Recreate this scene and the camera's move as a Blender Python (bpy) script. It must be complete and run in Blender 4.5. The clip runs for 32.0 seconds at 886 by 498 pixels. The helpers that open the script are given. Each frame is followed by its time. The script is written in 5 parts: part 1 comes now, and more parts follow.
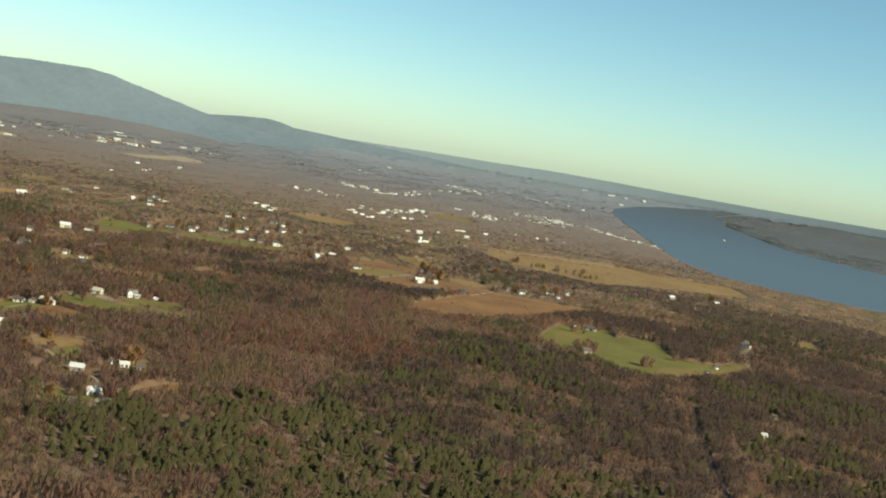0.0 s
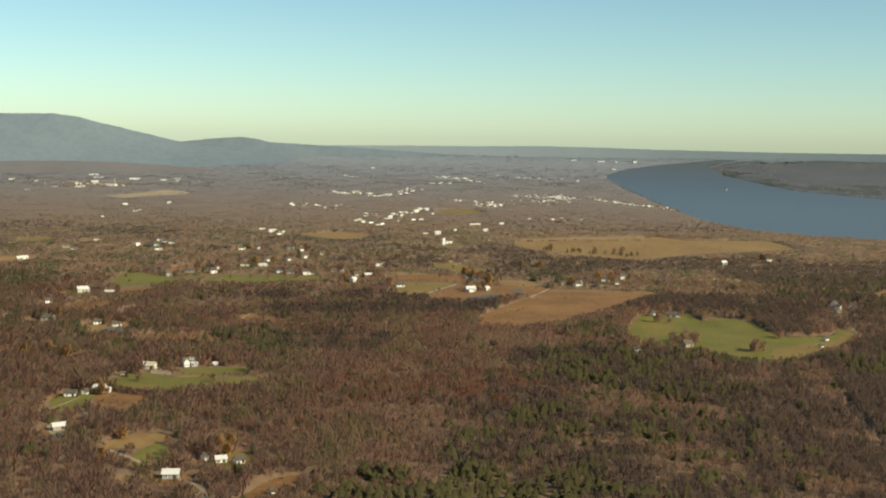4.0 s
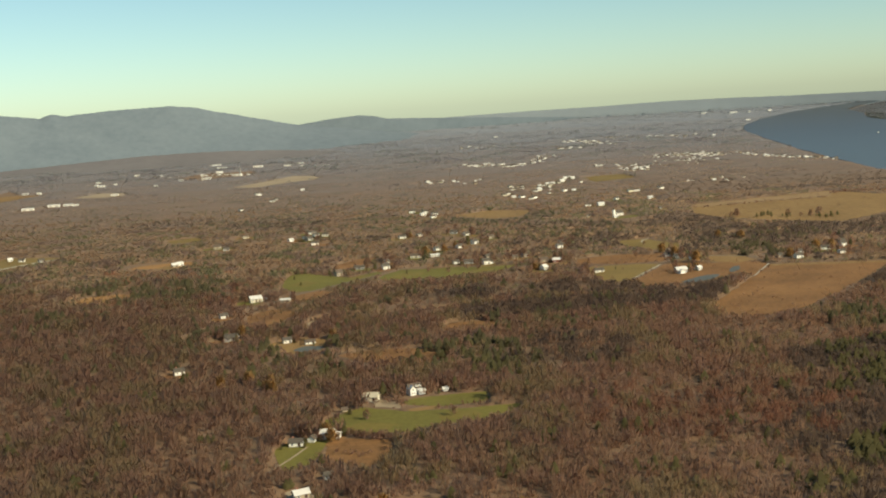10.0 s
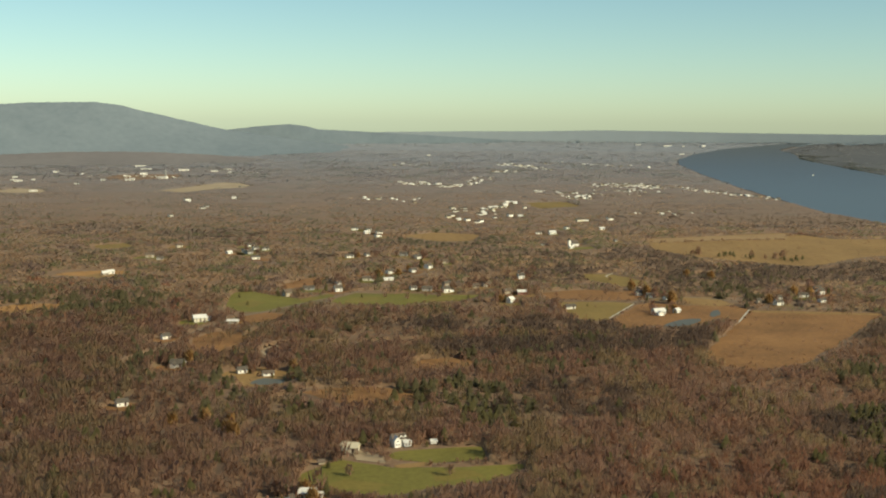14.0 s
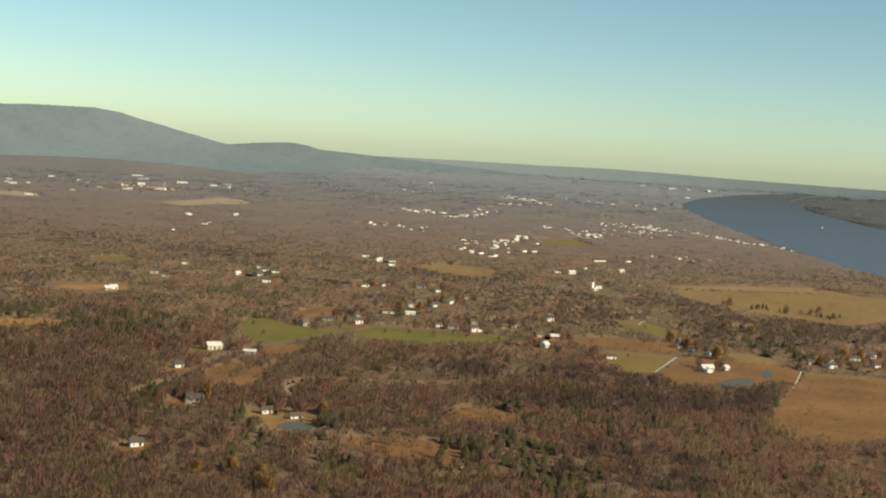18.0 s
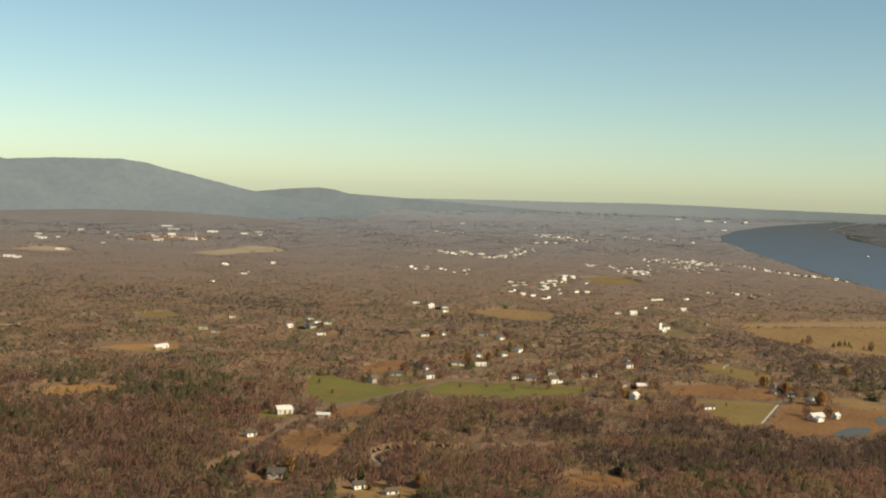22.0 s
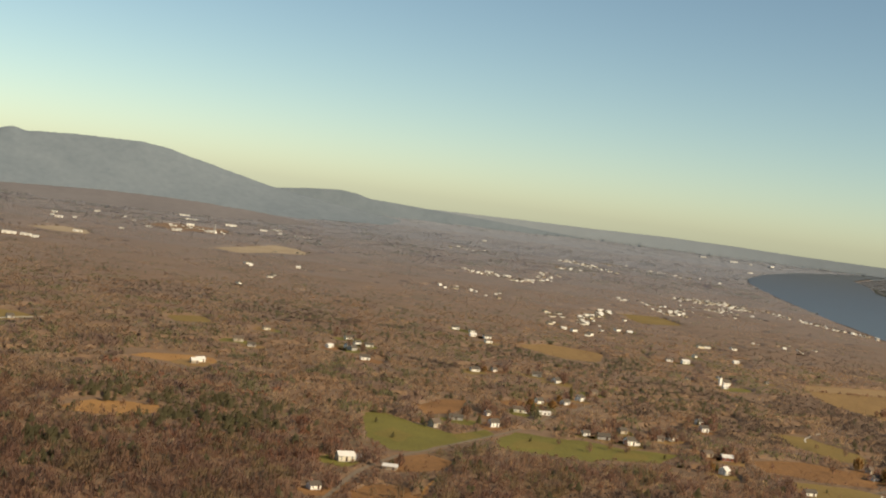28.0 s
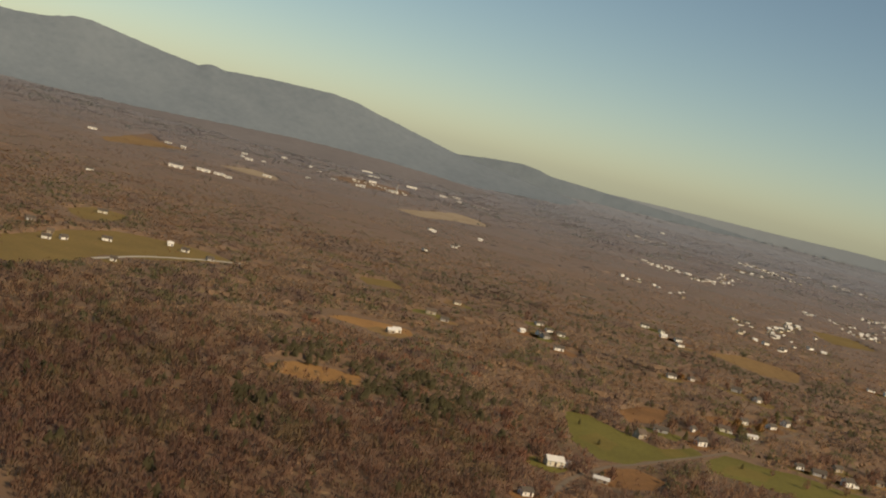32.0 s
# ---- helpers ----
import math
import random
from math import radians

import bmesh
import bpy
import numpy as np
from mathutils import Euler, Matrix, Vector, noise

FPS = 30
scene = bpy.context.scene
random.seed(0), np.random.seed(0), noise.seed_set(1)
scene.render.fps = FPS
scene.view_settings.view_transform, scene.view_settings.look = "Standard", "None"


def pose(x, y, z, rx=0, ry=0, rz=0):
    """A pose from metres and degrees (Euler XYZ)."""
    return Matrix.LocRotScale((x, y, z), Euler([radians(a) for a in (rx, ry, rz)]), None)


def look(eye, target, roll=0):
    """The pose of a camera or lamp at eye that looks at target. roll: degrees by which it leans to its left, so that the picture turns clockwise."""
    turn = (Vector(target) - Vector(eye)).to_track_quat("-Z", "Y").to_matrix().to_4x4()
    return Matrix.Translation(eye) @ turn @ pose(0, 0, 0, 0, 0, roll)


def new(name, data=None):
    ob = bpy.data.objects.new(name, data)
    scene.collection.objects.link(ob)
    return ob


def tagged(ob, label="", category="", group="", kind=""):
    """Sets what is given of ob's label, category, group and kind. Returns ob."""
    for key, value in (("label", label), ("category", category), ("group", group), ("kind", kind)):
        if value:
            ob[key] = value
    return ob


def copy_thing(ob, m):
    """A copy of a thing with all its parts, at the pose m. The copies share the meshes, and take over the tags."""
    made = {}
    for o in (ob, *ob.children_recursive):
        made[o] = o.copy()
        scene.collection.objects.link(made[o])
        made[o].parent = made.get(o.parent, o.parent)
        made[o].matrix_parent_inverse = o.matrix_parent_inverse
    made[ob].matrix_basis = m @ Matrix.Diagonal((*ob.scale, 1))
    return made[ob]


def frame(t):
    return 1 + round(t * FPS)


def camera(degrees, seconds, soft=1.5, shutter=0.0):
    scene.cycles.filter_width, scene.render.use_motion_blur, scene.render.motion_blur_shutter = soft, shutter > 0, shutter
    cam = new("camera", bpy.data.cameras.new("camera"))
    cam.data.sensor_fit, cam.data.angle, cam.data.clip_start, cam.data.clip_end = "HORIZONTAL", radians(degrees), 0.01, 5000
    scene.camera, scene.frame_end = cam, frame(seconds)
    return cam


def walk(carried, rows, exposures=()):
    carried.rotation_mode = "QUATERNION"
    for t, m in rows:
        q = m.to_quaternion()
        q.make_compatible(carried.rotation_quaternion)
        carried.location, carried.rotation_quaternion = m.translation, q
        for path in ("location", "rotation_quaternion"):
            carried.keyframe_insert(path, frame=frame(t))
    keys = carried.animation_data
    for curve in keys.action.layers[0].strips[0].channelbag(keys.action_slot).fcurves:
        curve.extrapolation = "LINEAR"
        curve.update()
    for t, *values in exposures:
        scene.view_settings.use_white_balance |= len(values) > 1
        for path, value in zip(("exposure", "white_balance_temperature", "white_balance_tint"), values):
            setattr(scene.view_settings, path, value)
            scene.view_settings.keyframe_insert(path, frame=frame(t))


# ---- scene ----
# ---- camera ----
cam = camera(40, 32.0, soft=2.0)


UNIT = 1.5         # metres in one unit of the plan, by which houses and trees come to their true sizes


def flown(t, x, y, z, heading, pitch, roll):
    """A row of the path in units of the plan: heading clockwise from +y, pitch upwards, in degrees."""
    h, p = radians(heading), radians(pitch)
    x, y, z = x * UNIT, y * UNIT, z * UNIT
    aim = Vector((math.sin(h) * math.cos(p), math.cos(h) * math.cos(p), math.sin(p)))
    return t, look((x, y, z), Vector((x, y, z)) + aim * 100, roll)


walk(cam, [flown(*row) for row in (
    (0, 120.8, -203.8, 101.4, 2.71, -4.66, 9.64),
    (0.5, 115.4, -194.9, 101.9, 5.17, -4.89, 8.02),
    (1, 110.1, -185.9, 102.4, 4.59, -6.69, 4.86),
    (1.5, 104.9, -176.9, 102.7, 2.23, -3.92, 4.74),
    (2, 99.7, -168.0, 103.0, 1.88, -3.78, 4.36),
    (2.5, 94.4, -159.1, 103.2, 1.90, -5.68, 3.90),
    (4.5, 70.5, -125.2, 105.5, 3.44, -4.46, -0.07),
    (5, 65.6, -117.2, 106.1, -0.45, -3.64, -3.59),
    (5.5, 60.9, -109.3, 106.8, -2.97, -3.57, -5.19),
    (6, 56.3, -101.5, 107.4, -3.25, -3.48, -5.38),
    (6.5, 51.7, -93.8, 108.0, -3.28, -4.64, -5.19),
    (7, 47.1, -86.3, 108.5, -3.70, -4.95, -4.03),
    (7.5, 42.6, -78.9, 108.8, -3.62, -5.04, -3.31),
    (8, 38.2, -71.5, 109.0, -3.72, -5.12, -3.47),
    (8.5, 34.0, -64.3, 109.2, -3.14, -5.14, -2.92),
    (9, 30.0, -57.1, 109.4, -2.49, -5.74, -2.51),
    (9.5, 26.2, -49.9, 109.6, -1.90, -6.79, -3.62),
    (10, 22.4, -42.7, 109.8, -1.34, -6.65, -3.50),
    (10.5, 18.7, -35.6, 109.9, 0.78, -6.51, -2.61),
    (11, 14.9, -28.5, 109.9, 2.39, -7.25, -2.03),
    (11.5, 11.1, -21.4, 109.9, 1.99, -7.44, -2.74),
    (12, 7.4, -14.2, 109.8, 1.27, -6.41, -1.66),
    (12.5, 3.7, -7.1, 109.9, 1.70, -6.04, 1.44),
    (13, 0.0, 0.0, 110.0, 0.00, -6.34, 2.34),
    (13.5, -3.8, 7.0, 110.0, 1.30, -5.53, 1.45),
    (14, -7.6, 13.8, 109.9, 2.76, -5.98, 0.30),
    (14.5, -11.5, 20.6, 109.8, 2.22, -5.90, 0.01),
    (16.5, -24.1, 46.1, 108.8, 3.27, -5.92, 1.81),
    (17, -27.0, 52.5, 108.6, 3.35, -6.09, 2.95),
    (17.5, -29.9, 58.9, 108.3, 4.56, -5.96, 3.86),
    (18, -32.9, 65.3, 108.0, 3.39, -4.63, 3.91),
    (18.5, -35.9, 71.6, 107.8, 3.51, -4.31, 3.95),
    (19, -39.1, 77.9, 107.6, 4.14, -3.76, 4.78),
    (19.5, -42.6, 84.1, 107.3, 4.77, -4.06, 2.54),
    (20, -46.2, 90.3, 107.1, 2.85, -2.85, 3.81),
    (20.5, -49.8, 96.4, 106.9, 3.88, -2.82, 4.37),
    (21, -53.4, 102.4, 106.8, 4.31, -3.22, 3.59),
    (21.5, -57.0, 108.3, 106.8, 4.60, -3.04, 2.71),
    (22, -60.4, 114.2, 106.9, 2.34, -2.80, 2.00),
    (22.5, -63.8, 120.0, 107.1, 2.31, -2.73, 2.63),
    (23, -67.1, 125.9, 107.3, 2.54, -2.93, 1.83),
    (23.5, -70.2, 131.7, 107.6, 1.93, -2.24, 2.79),
    (24, -73.3, 137.4, 107.8, 3.08, -2.25, 3.79),
    (24.5, -76.4, 143.2, 108.2, 3.07, -3.02, 3.43),
    (25, -79.6, 148.9, 108.6, 3.15, -3.06, 3.51),
    (25.5, -82.8, 154.4, 109.1, 2.77, -2.96, 3.62),
    (27.5, -96.0, 174.2, 112.5, 1.99, -3.05, 6.33),
    (28, -99.3, 178.4, 112.9, 2.23, -2.37, 7.43),
    (28.5, -102.5, 182.6, 113.3, 1.58, -1.58, 10.09),
    (29, -105.9, 186.5, 113.6, 1.39, -1.02, 11.51),
    (29.5, -109.5, 190.4, 113.7, 1.93, -0.29, 13.28),
    (30, -113.3, 194.3, 113.6, 1.56, -0.10, 14.60),
    (30.5, -117.3, 198.1, 113.4, 0.28, -0.31, 14.57),
    (31, -121.6, 201.9, 113.1, -2.32, -0.79, 14.86),
    (31.5, -126.1, 205.7, 112.8, -4.54, -2.13, 14.48),
    (32, -130.7, 209.5, 112.4, -4.92, -5.00, 14.08),
)], exposures=[(0, 0.36, 6000, -7), (3, 0.29, 6150, -4), (6, 0.24, 6550, -1), (10, 0.18, 6550, -1), (13, 0.16, 6550, -4), (19, 0.18, 6600, 0), (21, 0.18, 6700, 3), (23, 0.18, 6950, 6), (25, 0.17, 7050, 7), (29, 0.06, 7050, 9), (30, -0.31, 7080, 9), (31, -0.36, 7080, 12), (32, -0.36, 7250, 12)])

# ---- light ----
SUN_FROM = 126.0   # degrees clockwise from +y, where the low sun stands
SUN_HIGH = 31.0
world = bpy.data.worlds.new("sky")
scene.world = world
world.use_nodes = True
wn = world.node_tree.nodes
sky = wn.new("ShaderNodeTexSky")
sky.sky_type, sky.sun_disc = "NISHITA", False
sky.sun_elevation, sky.sun_rotation = radians(SUN_HIGH), radians(SUN_FROM)
sky.altitude, sky.air_density, sky.dust_density, sky.ozone_density = 300, 0.85, 0.5, 1.8
wn["Background"].inputs["Strength"].default_value = 0.106
haze = wn.new("ShaderNodeMix")     # the autumn air takes a little of the blue
haze.data_type, haze.blend_type = "RGBA", "MULTIPLY"
haze.inputs["Factor"].default_value = 1.0
haze.inputs[7].default_value = (0.95, 0.99, 0.90, 1)
world.node_tree.links.new(sky.outputs[0], haze.inputs[6])
world.node_tree.links.new(haze.outputs[2], wn["Background"].inputs["Color"])
lamp = bpy.data.lights.new("sun", "SUN")
lamp.energy, lamp.angle, lamp.color = 4.5, radians(0.6), (1.0, 0.84, 0.62)
sun = new("sun", lamp)
a, e = radians(SUN_FROM), radians(SUN_HIGH)
sun.matrix_world = look((math.sin(a) * math.cos(e) * 900, math.cos(a) * math.cos(e) * 900, math.sin(e) * 900), (0, 0, 0))

# ---- materials ----
def material(name, stops, scales=(0.05, 0.6), rough=0.9, bump=0.0, metal=0.0, spec=0.25, mix=0.5, island=0.0, stretch=(1, 1, 1), thin=0.0):
    """Colour stops, darkest first, spread over a broad and a fine noise at real-world size; island varies loose pieces."""
    m = bpy.data.materials.new(name)
    m.use_nodes = True
    n, link = m.node_tree.nodes, m.node_tree.links.new
    b = n["Principled BSDF"]
    b.inputs["Roughness"].default_value, b.inputs["Metallic"].default_value = rough, metal
    b.inputs["Specular IOR Level"].default_value = spec
    geo = n.new("ShaderNodeNewGeometry")
    place = n.new("ShaderNodeMapping")
    place.inputs["Scale"].default_value = [k / UNIT for k in stretch]
    link(geo.outputs["Position"], place.inputs["Vector"])
    values = []
    for s, detail in zip(scales, (3.0, 5.0)):
        t = n.new("ShaderNodeTexNoise")
        t.inputs["Scale"].default_value, t.inputs["Detail"].default_value = s, detail
        t.inputs["Roughness"].default_value = 0.6
        link(place.outputs[0], t.inputs["Vector"])
        values.append(t.outputs["Fac"])
    both = n.new("ShaderNodeMix")
    both.inputs["Factor"].default_value = mix
    link(values[0], both.inputs["A"]), link(values[1], both.inputs["B"])
    value = both.outputs["Result"]
    if island:
        add = n.new("ShaderNodeMath")
        add.operation = "MULTIPLY_ADD"
        link(geo.outputs["Random Per Island"], add.inputs[0])
        add.inputs[1].default_value = island
        link(value, add.inputs[2])
        less = n.new("ShaderNodeMath")
        less.operation = "SUBTRACT"
        link(add.outputs[0], less.inputs[0])
        less.inputs[1].default_value = island / 2
        value = less.outputs[0]
    ramp = n.new("ShaderNodeValToRGB")
    el = ramp.color_ramp.elements
    for i, c in enumerate(stops):
        at = 0.3 + 0.4 * i / max(1, len(stops) - 1)
        p = el[i] if i < 2 else el.new(at)
        p.position, p.color = at, (*c, 1)
    link(value, ramp.inputs["Fac"])
    link(ramp.outputs["Color"], b.inputs["Base Color"])
    if thin:
        # light that filters through fine twigs and leaves
        t = n.new("ShaderNodeBsdfTranslucent")
        link(ramp.outputs["Color"], t.inputs["Color"])
        shared = n.new("ShaderNodeMixShader")
        shared.inputs["Fac"].default_value = thin
        link(b.outputs[0], shared.inputs[1]), link(t.outputs[0], shared.inputs[2])
        link(shared.outputs[0], n["Material Output"].inputs["Surface"])
    if bump:
        k = n.new("ShaderNodeBump")
        k.inputs["Strength"].default_value, k.inputs["Distance"].default_value = bump, 0.3
        link(values[1], k.inputs["Height"]), link(k.outputs[0], b.inputs["Normal"])
    return m


LITTER = material("leaf_litter", [(0.169, 0.109, 0.066), (0.225, 0.146, 0.088), (0.281, 0.182, 0.110)], (0.012, 0.35), 0.95, 0.5)
# far valley floor, greyed: distance haze is put into its base colour
FARLAND = material("hazed_far_woodland", [(0.162, 0.147, 0.144), (0.186, 0.169, 0.164), (0.210, 0.192, 0.186)], (0.006, 0.05), 0.95, 0.3)
# the blue-grey of hazy air is painted into the mountain's base colour
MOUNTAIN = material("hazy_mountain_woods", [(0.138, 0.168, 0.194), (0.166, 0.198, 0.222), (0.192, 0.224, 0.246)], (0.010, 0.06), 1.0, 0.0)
# haze tone of the bank beyond the river is put into the colour
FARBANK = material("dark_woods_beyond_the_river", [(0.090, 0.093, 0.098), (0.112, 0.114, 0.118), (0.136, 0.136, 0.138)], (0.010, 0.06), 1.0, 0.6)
# palest haze, painted into the horizon ridge's base colour
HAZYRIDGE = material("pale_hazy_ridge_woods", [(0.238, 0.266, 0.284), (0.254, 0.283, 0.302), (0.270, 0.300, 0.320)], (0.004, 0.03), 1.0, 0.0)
BARE = [
    material("grey_brown_twigs", [(0.343, 0.212, 0.135), (0.401, 0.245, 0.160), (0.456, 0.280, 0.182)], (0.03, 0.22), 0.9, mix=0.4, island=0.03, thin=0.57),
    material("brown_twigs", [(0.353, 0.211, 0.139), (0.415, 0.247, 0.160), (0.475, 0.282, 0.183)], (0.03, 0.22), 0.9, mix=0.4, island=0.03, thin=0.57),
    material("tan_twigs", [(0.370, 0.228, 0.158), (0.437, 0.270, 0.186), (0.503, 0.310, 0.215)], (0.03, 0.22), 0.9, mix=0.4, island=0.03, thin=0.57),
    material("olive_grey_twigs", [(0.336, 0.237, 0.134), (0.389, 0.275, 0.155), (0.439, 0.314, 0.173)], (0.03, 0.22), 0.9, mix=0.4, island=0.03, thin=0.57),
    material("mauve_grey_twigs", [(0.341, 0.200, 0.138), (0.395, 0.232, 0.162), (0.449, 0.263, 0.185)], (0.03, 0.22), 0.9, mix=0.4, island=0.03, thin=0.57),
    material("russet_oak_leaves", [(0.300, 0.156, 0.101), (0.347, 0.177, 0.114), (0.394, 0.199, 0.128)], (0.03, 0.22), 0.9, mix=0.4, island=0.03, thin=0.57),
    # darker tone for tall groves: shade is put into the twig colour
    material("grove_shade_twigs", [(0.175, 0.121, 0.090), (0.221, 0.152, 0.114), (0.269, 0.186, 0.141)], (0.03, 0.22), 0.9, mix=0.4, island=0.03, thin=0.57),
]
GOLDEN = material("golden_leaves", [(0.350, 0.217, 0.091), (0.500, 0.310, 0.130), (0.575, 0.356, 0.149)], (0.1, 0.8), 0.9, island=0.2, thin=0.55)
PINE = material("pine_needles", [(0.145, 0.127, 0.055), (0.187, 0.164, 0.072), (0.233, 0.202, 0.089)], (0.03, 0.4), 0.85, island=0.07, thin=0.55)
VALLEYPINE = material("valley_pine_needles", [(0.138, 0.122, 0.064), (0.177, 0.156, 0.082), (0.216, 0.190, 0.102)], (0.03, 0.4), 0.85, island=0.07, thin=0.55)
# the last tone is darkened to stand for shade in the groves
WOODTONES = (("grey_brown", (0.428, 0.296, 0.197)), ("brown", (0.523, 0.333, 0.195)), ("tan", (0.626, 0.436, 0.264)), ("olive", (0.315, 0.293, 0.135)), ("mauve", (0.389, 0.260, 0.197)), ("russet", (0.549, 0.263, 0.149)), ("grove_shade", (0.202, 0.143, 0.106)))


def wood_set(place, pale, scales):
    """The seven kinds of woods at a distance; pale mixes the blue-grey of distance haze into their base colour."""
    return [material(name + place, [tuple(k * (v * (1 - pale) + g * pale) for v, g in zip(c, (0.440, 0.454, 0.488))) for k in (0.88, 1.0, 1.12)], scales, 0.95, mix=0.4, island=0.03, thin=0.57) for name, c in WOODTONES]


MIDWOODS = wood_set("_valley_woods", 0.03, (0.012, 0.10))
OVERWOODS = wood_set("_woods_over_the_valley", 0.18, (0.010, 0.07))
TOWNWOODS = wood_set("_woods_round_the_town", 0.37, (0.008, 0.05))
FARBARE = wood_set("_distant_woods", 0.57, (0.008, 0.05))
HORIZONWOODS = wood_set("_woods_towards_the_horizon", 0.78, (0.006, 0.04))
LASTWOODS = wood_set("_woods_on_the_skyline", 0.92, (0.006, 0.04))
# LASTPINE and FARPINE carry distance haze in their base colours
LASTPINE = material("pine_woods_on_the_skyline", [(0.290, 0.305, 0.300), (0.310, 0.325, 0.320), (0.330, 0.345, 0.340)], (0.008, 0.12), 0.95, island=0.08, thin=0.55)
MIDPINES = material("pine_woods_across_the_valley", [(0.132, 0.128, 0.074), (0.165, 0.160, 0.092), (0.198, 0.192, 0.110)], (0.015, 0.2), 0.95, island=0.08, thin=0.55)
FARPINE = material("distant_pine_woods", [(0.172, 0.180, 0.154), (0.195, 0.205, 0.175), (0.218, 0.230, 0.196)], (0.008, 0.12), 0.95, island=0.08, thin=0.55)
BANDS = (100, 470, 800, 1000, 1200, 1400, 1620, 1860, 2120, 2420, 2800, 3300, 4500, 7000)


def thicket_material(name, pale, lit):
    # pale mixes blue-grey distance haze into the undergrowth's base colours
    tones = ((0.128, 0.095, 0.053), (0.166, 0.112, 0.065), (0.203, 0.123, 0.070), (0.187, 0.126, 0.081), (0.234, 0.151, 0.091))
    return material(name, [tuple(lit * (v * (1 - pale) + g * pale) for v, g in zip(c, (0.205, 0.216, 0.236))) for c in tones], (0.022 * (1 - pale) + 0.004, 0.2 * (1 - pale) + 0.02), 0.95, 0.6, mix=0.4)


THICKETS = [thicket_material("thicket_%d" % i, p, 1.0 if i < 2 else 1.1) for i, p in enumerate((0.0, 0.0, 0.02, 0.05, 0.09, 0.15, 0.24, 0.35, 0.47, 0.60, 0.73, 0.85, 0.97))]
BARK = material("bark", [(0.05, 0.04, 0.03), (0.12, 0.10, 0.08)], (0.5, 4.0), 0.95)
GRASS = material("mown_grass", [(0.107, 0.092, 0.020), (0.172, 0.148, 0.033), (0.224, 0.192, 0.042)], (0.03, 0.5), 0.95, 0.2)
HAY = material("dry_hay_field", [(0.185, 0.112, 0.043), (0.276, 0.168, 0.064), (0.356, 0.220, 0.084)], (0.02, 0.25), 0.95, 0.2, stretch=(1, 0.35, 1))
STRAW = material("pale_mown_straw", [(0.250, 0.160, 0.075), (0.318, 0.206, 0.098), (0.375, 0.246, 0.120)], (0.02, 0.25), 0.95, 0.2, stretch=(1, 0.35, 1))
RUST = material("russet_meadow", [(0.133, 0.068, 0.025), (0.241, 0.123, 0.047), (0.363, 0.185, 0.069)], (0.03, 0.4), 0.95, 0.3)
OLIVE = material("rough_pasture", [(0.169, 0.115, 0.035), (0.225, 0.153, 0.047), (0.281, 0.191, 0.059)], (0.03, 0.4), 0.95, 0.3)
ORANGE = material("orange_dry_grass", [(0.262, 0.136, 0.047), (0.358, 0.188, 0.064), (0.450, 0.244, 0.086)], (0.05, 0.5), 0.95, 0.3)
DRYGRASS = material("yellowed_grass", [(0.140, 0.108, 0.026), (0.196, 0.150, 0.036), (0.240, 0.186, 0.046)], (0.03, 0.5), 0.95, 0.2)
SAND = material("bare_sandy_ground", [(0.300, 0.220, 0.130), (0.380, 0.290, 0.185), (0.450, 0.350, 0.240)], (0.02, 0.2), 0.95)
# tree shade over woodland roads is painted into this darker asphalt
DARKROAD = material("shaded_asphalt", [(0.035, 0.033, 0.03), (0.05, 0.047, 0.043)], (0.05, 1.0), 0.9, spec=0.1)
ROAD = material("worn_asphalt", [(0.190, 0.145, 0.098), (0.250, 0.192, 0.132)], (0.05, 1.0), 0.9)
GRAVEL = material("pale_gravel", [(0.500, 0.450, 0.360), (0.620, 0.560, 0.460)], (0.1, 2.0), 0.95)
PONDWATER = material("grey_pond_water", [(0.112, 0.116, 0.104), (0.140, 0.142, 0.124)], (0.02, 0.3), 0.6, 0.1, spec=0.12)
WATER = material("river_water", [(0.088, 0.104, 0.116), (0.104, 0.120, 0.132)], (0.002, 0.05), 0.4, 0.25, spec=0.45)
WHITE = material("white_siding", [(0.800, 0.760, 0.670), (0.880, 0.850, 0.770)], (0.3, 3.0), 0.6)
CREAM = material("cream_siding", [(0.62, 0.56, 0.42), (0.72, 0.66, 0.52)], (0.3, 3.0), 0.6)
TANWALL = material("tan_siding", [(0.36, 0.29, 0.20), (0.44, 0.37, 0.27)], (0.3, 3.0), 0.7)
REDWALL = material("red_painted_boards", [(0.20, 0.06, 0.04), (0.28, 0.09, 0.06)], (0.3, 3.0), 0.7)
GREYWALL = material("grey_shingle_siding", [(0.340, 0.320, 0.290), (0.440, 0.420, 0.390)], (0.3, 3.0), 0.7)
SLATE = material("grey_roof_shingles", [(0.085, 0.070, 0.054), (0.125, 0.105, 0.084)], (0.5, 4.0), 0.85, 0.2)
BROWNROOF = material("brown_roof_shingles", [(0.10, 0.075, 0.055), (0.16, 0.12, 0.09)], (0.5, 4.0), 0.85, 0.2)
PALEROOF = material("pale_metal_roof", [(0.600, 0.570, 0.520), (0.720, 0.690, 0.630)], (0.5, 3.0), 0.45)
TANROOF = material("pale_tan_roof", [(0.480, 0.420, 0.300), (0.600, 0.530, 0.390)], (0.5, 3.0), 0.6)
BRICK = material("chimney_brick", [(0.22, 0.10, 0.07), (0.30, 0.15, 0.10)], (1.0, 8.0), 0.9)
GLASS = material("dark_window_glass", [(0.02, 0.025, 0.03), (0.035, 0.04, 0.05)], (0.5, 2.0), 0.3, spec=0.2)
TRIM = material("white_trim", [(0.74, 0.74, 0.72), (0.82, 0.82, 0.8)], (0.5, 4.0), 0.5)
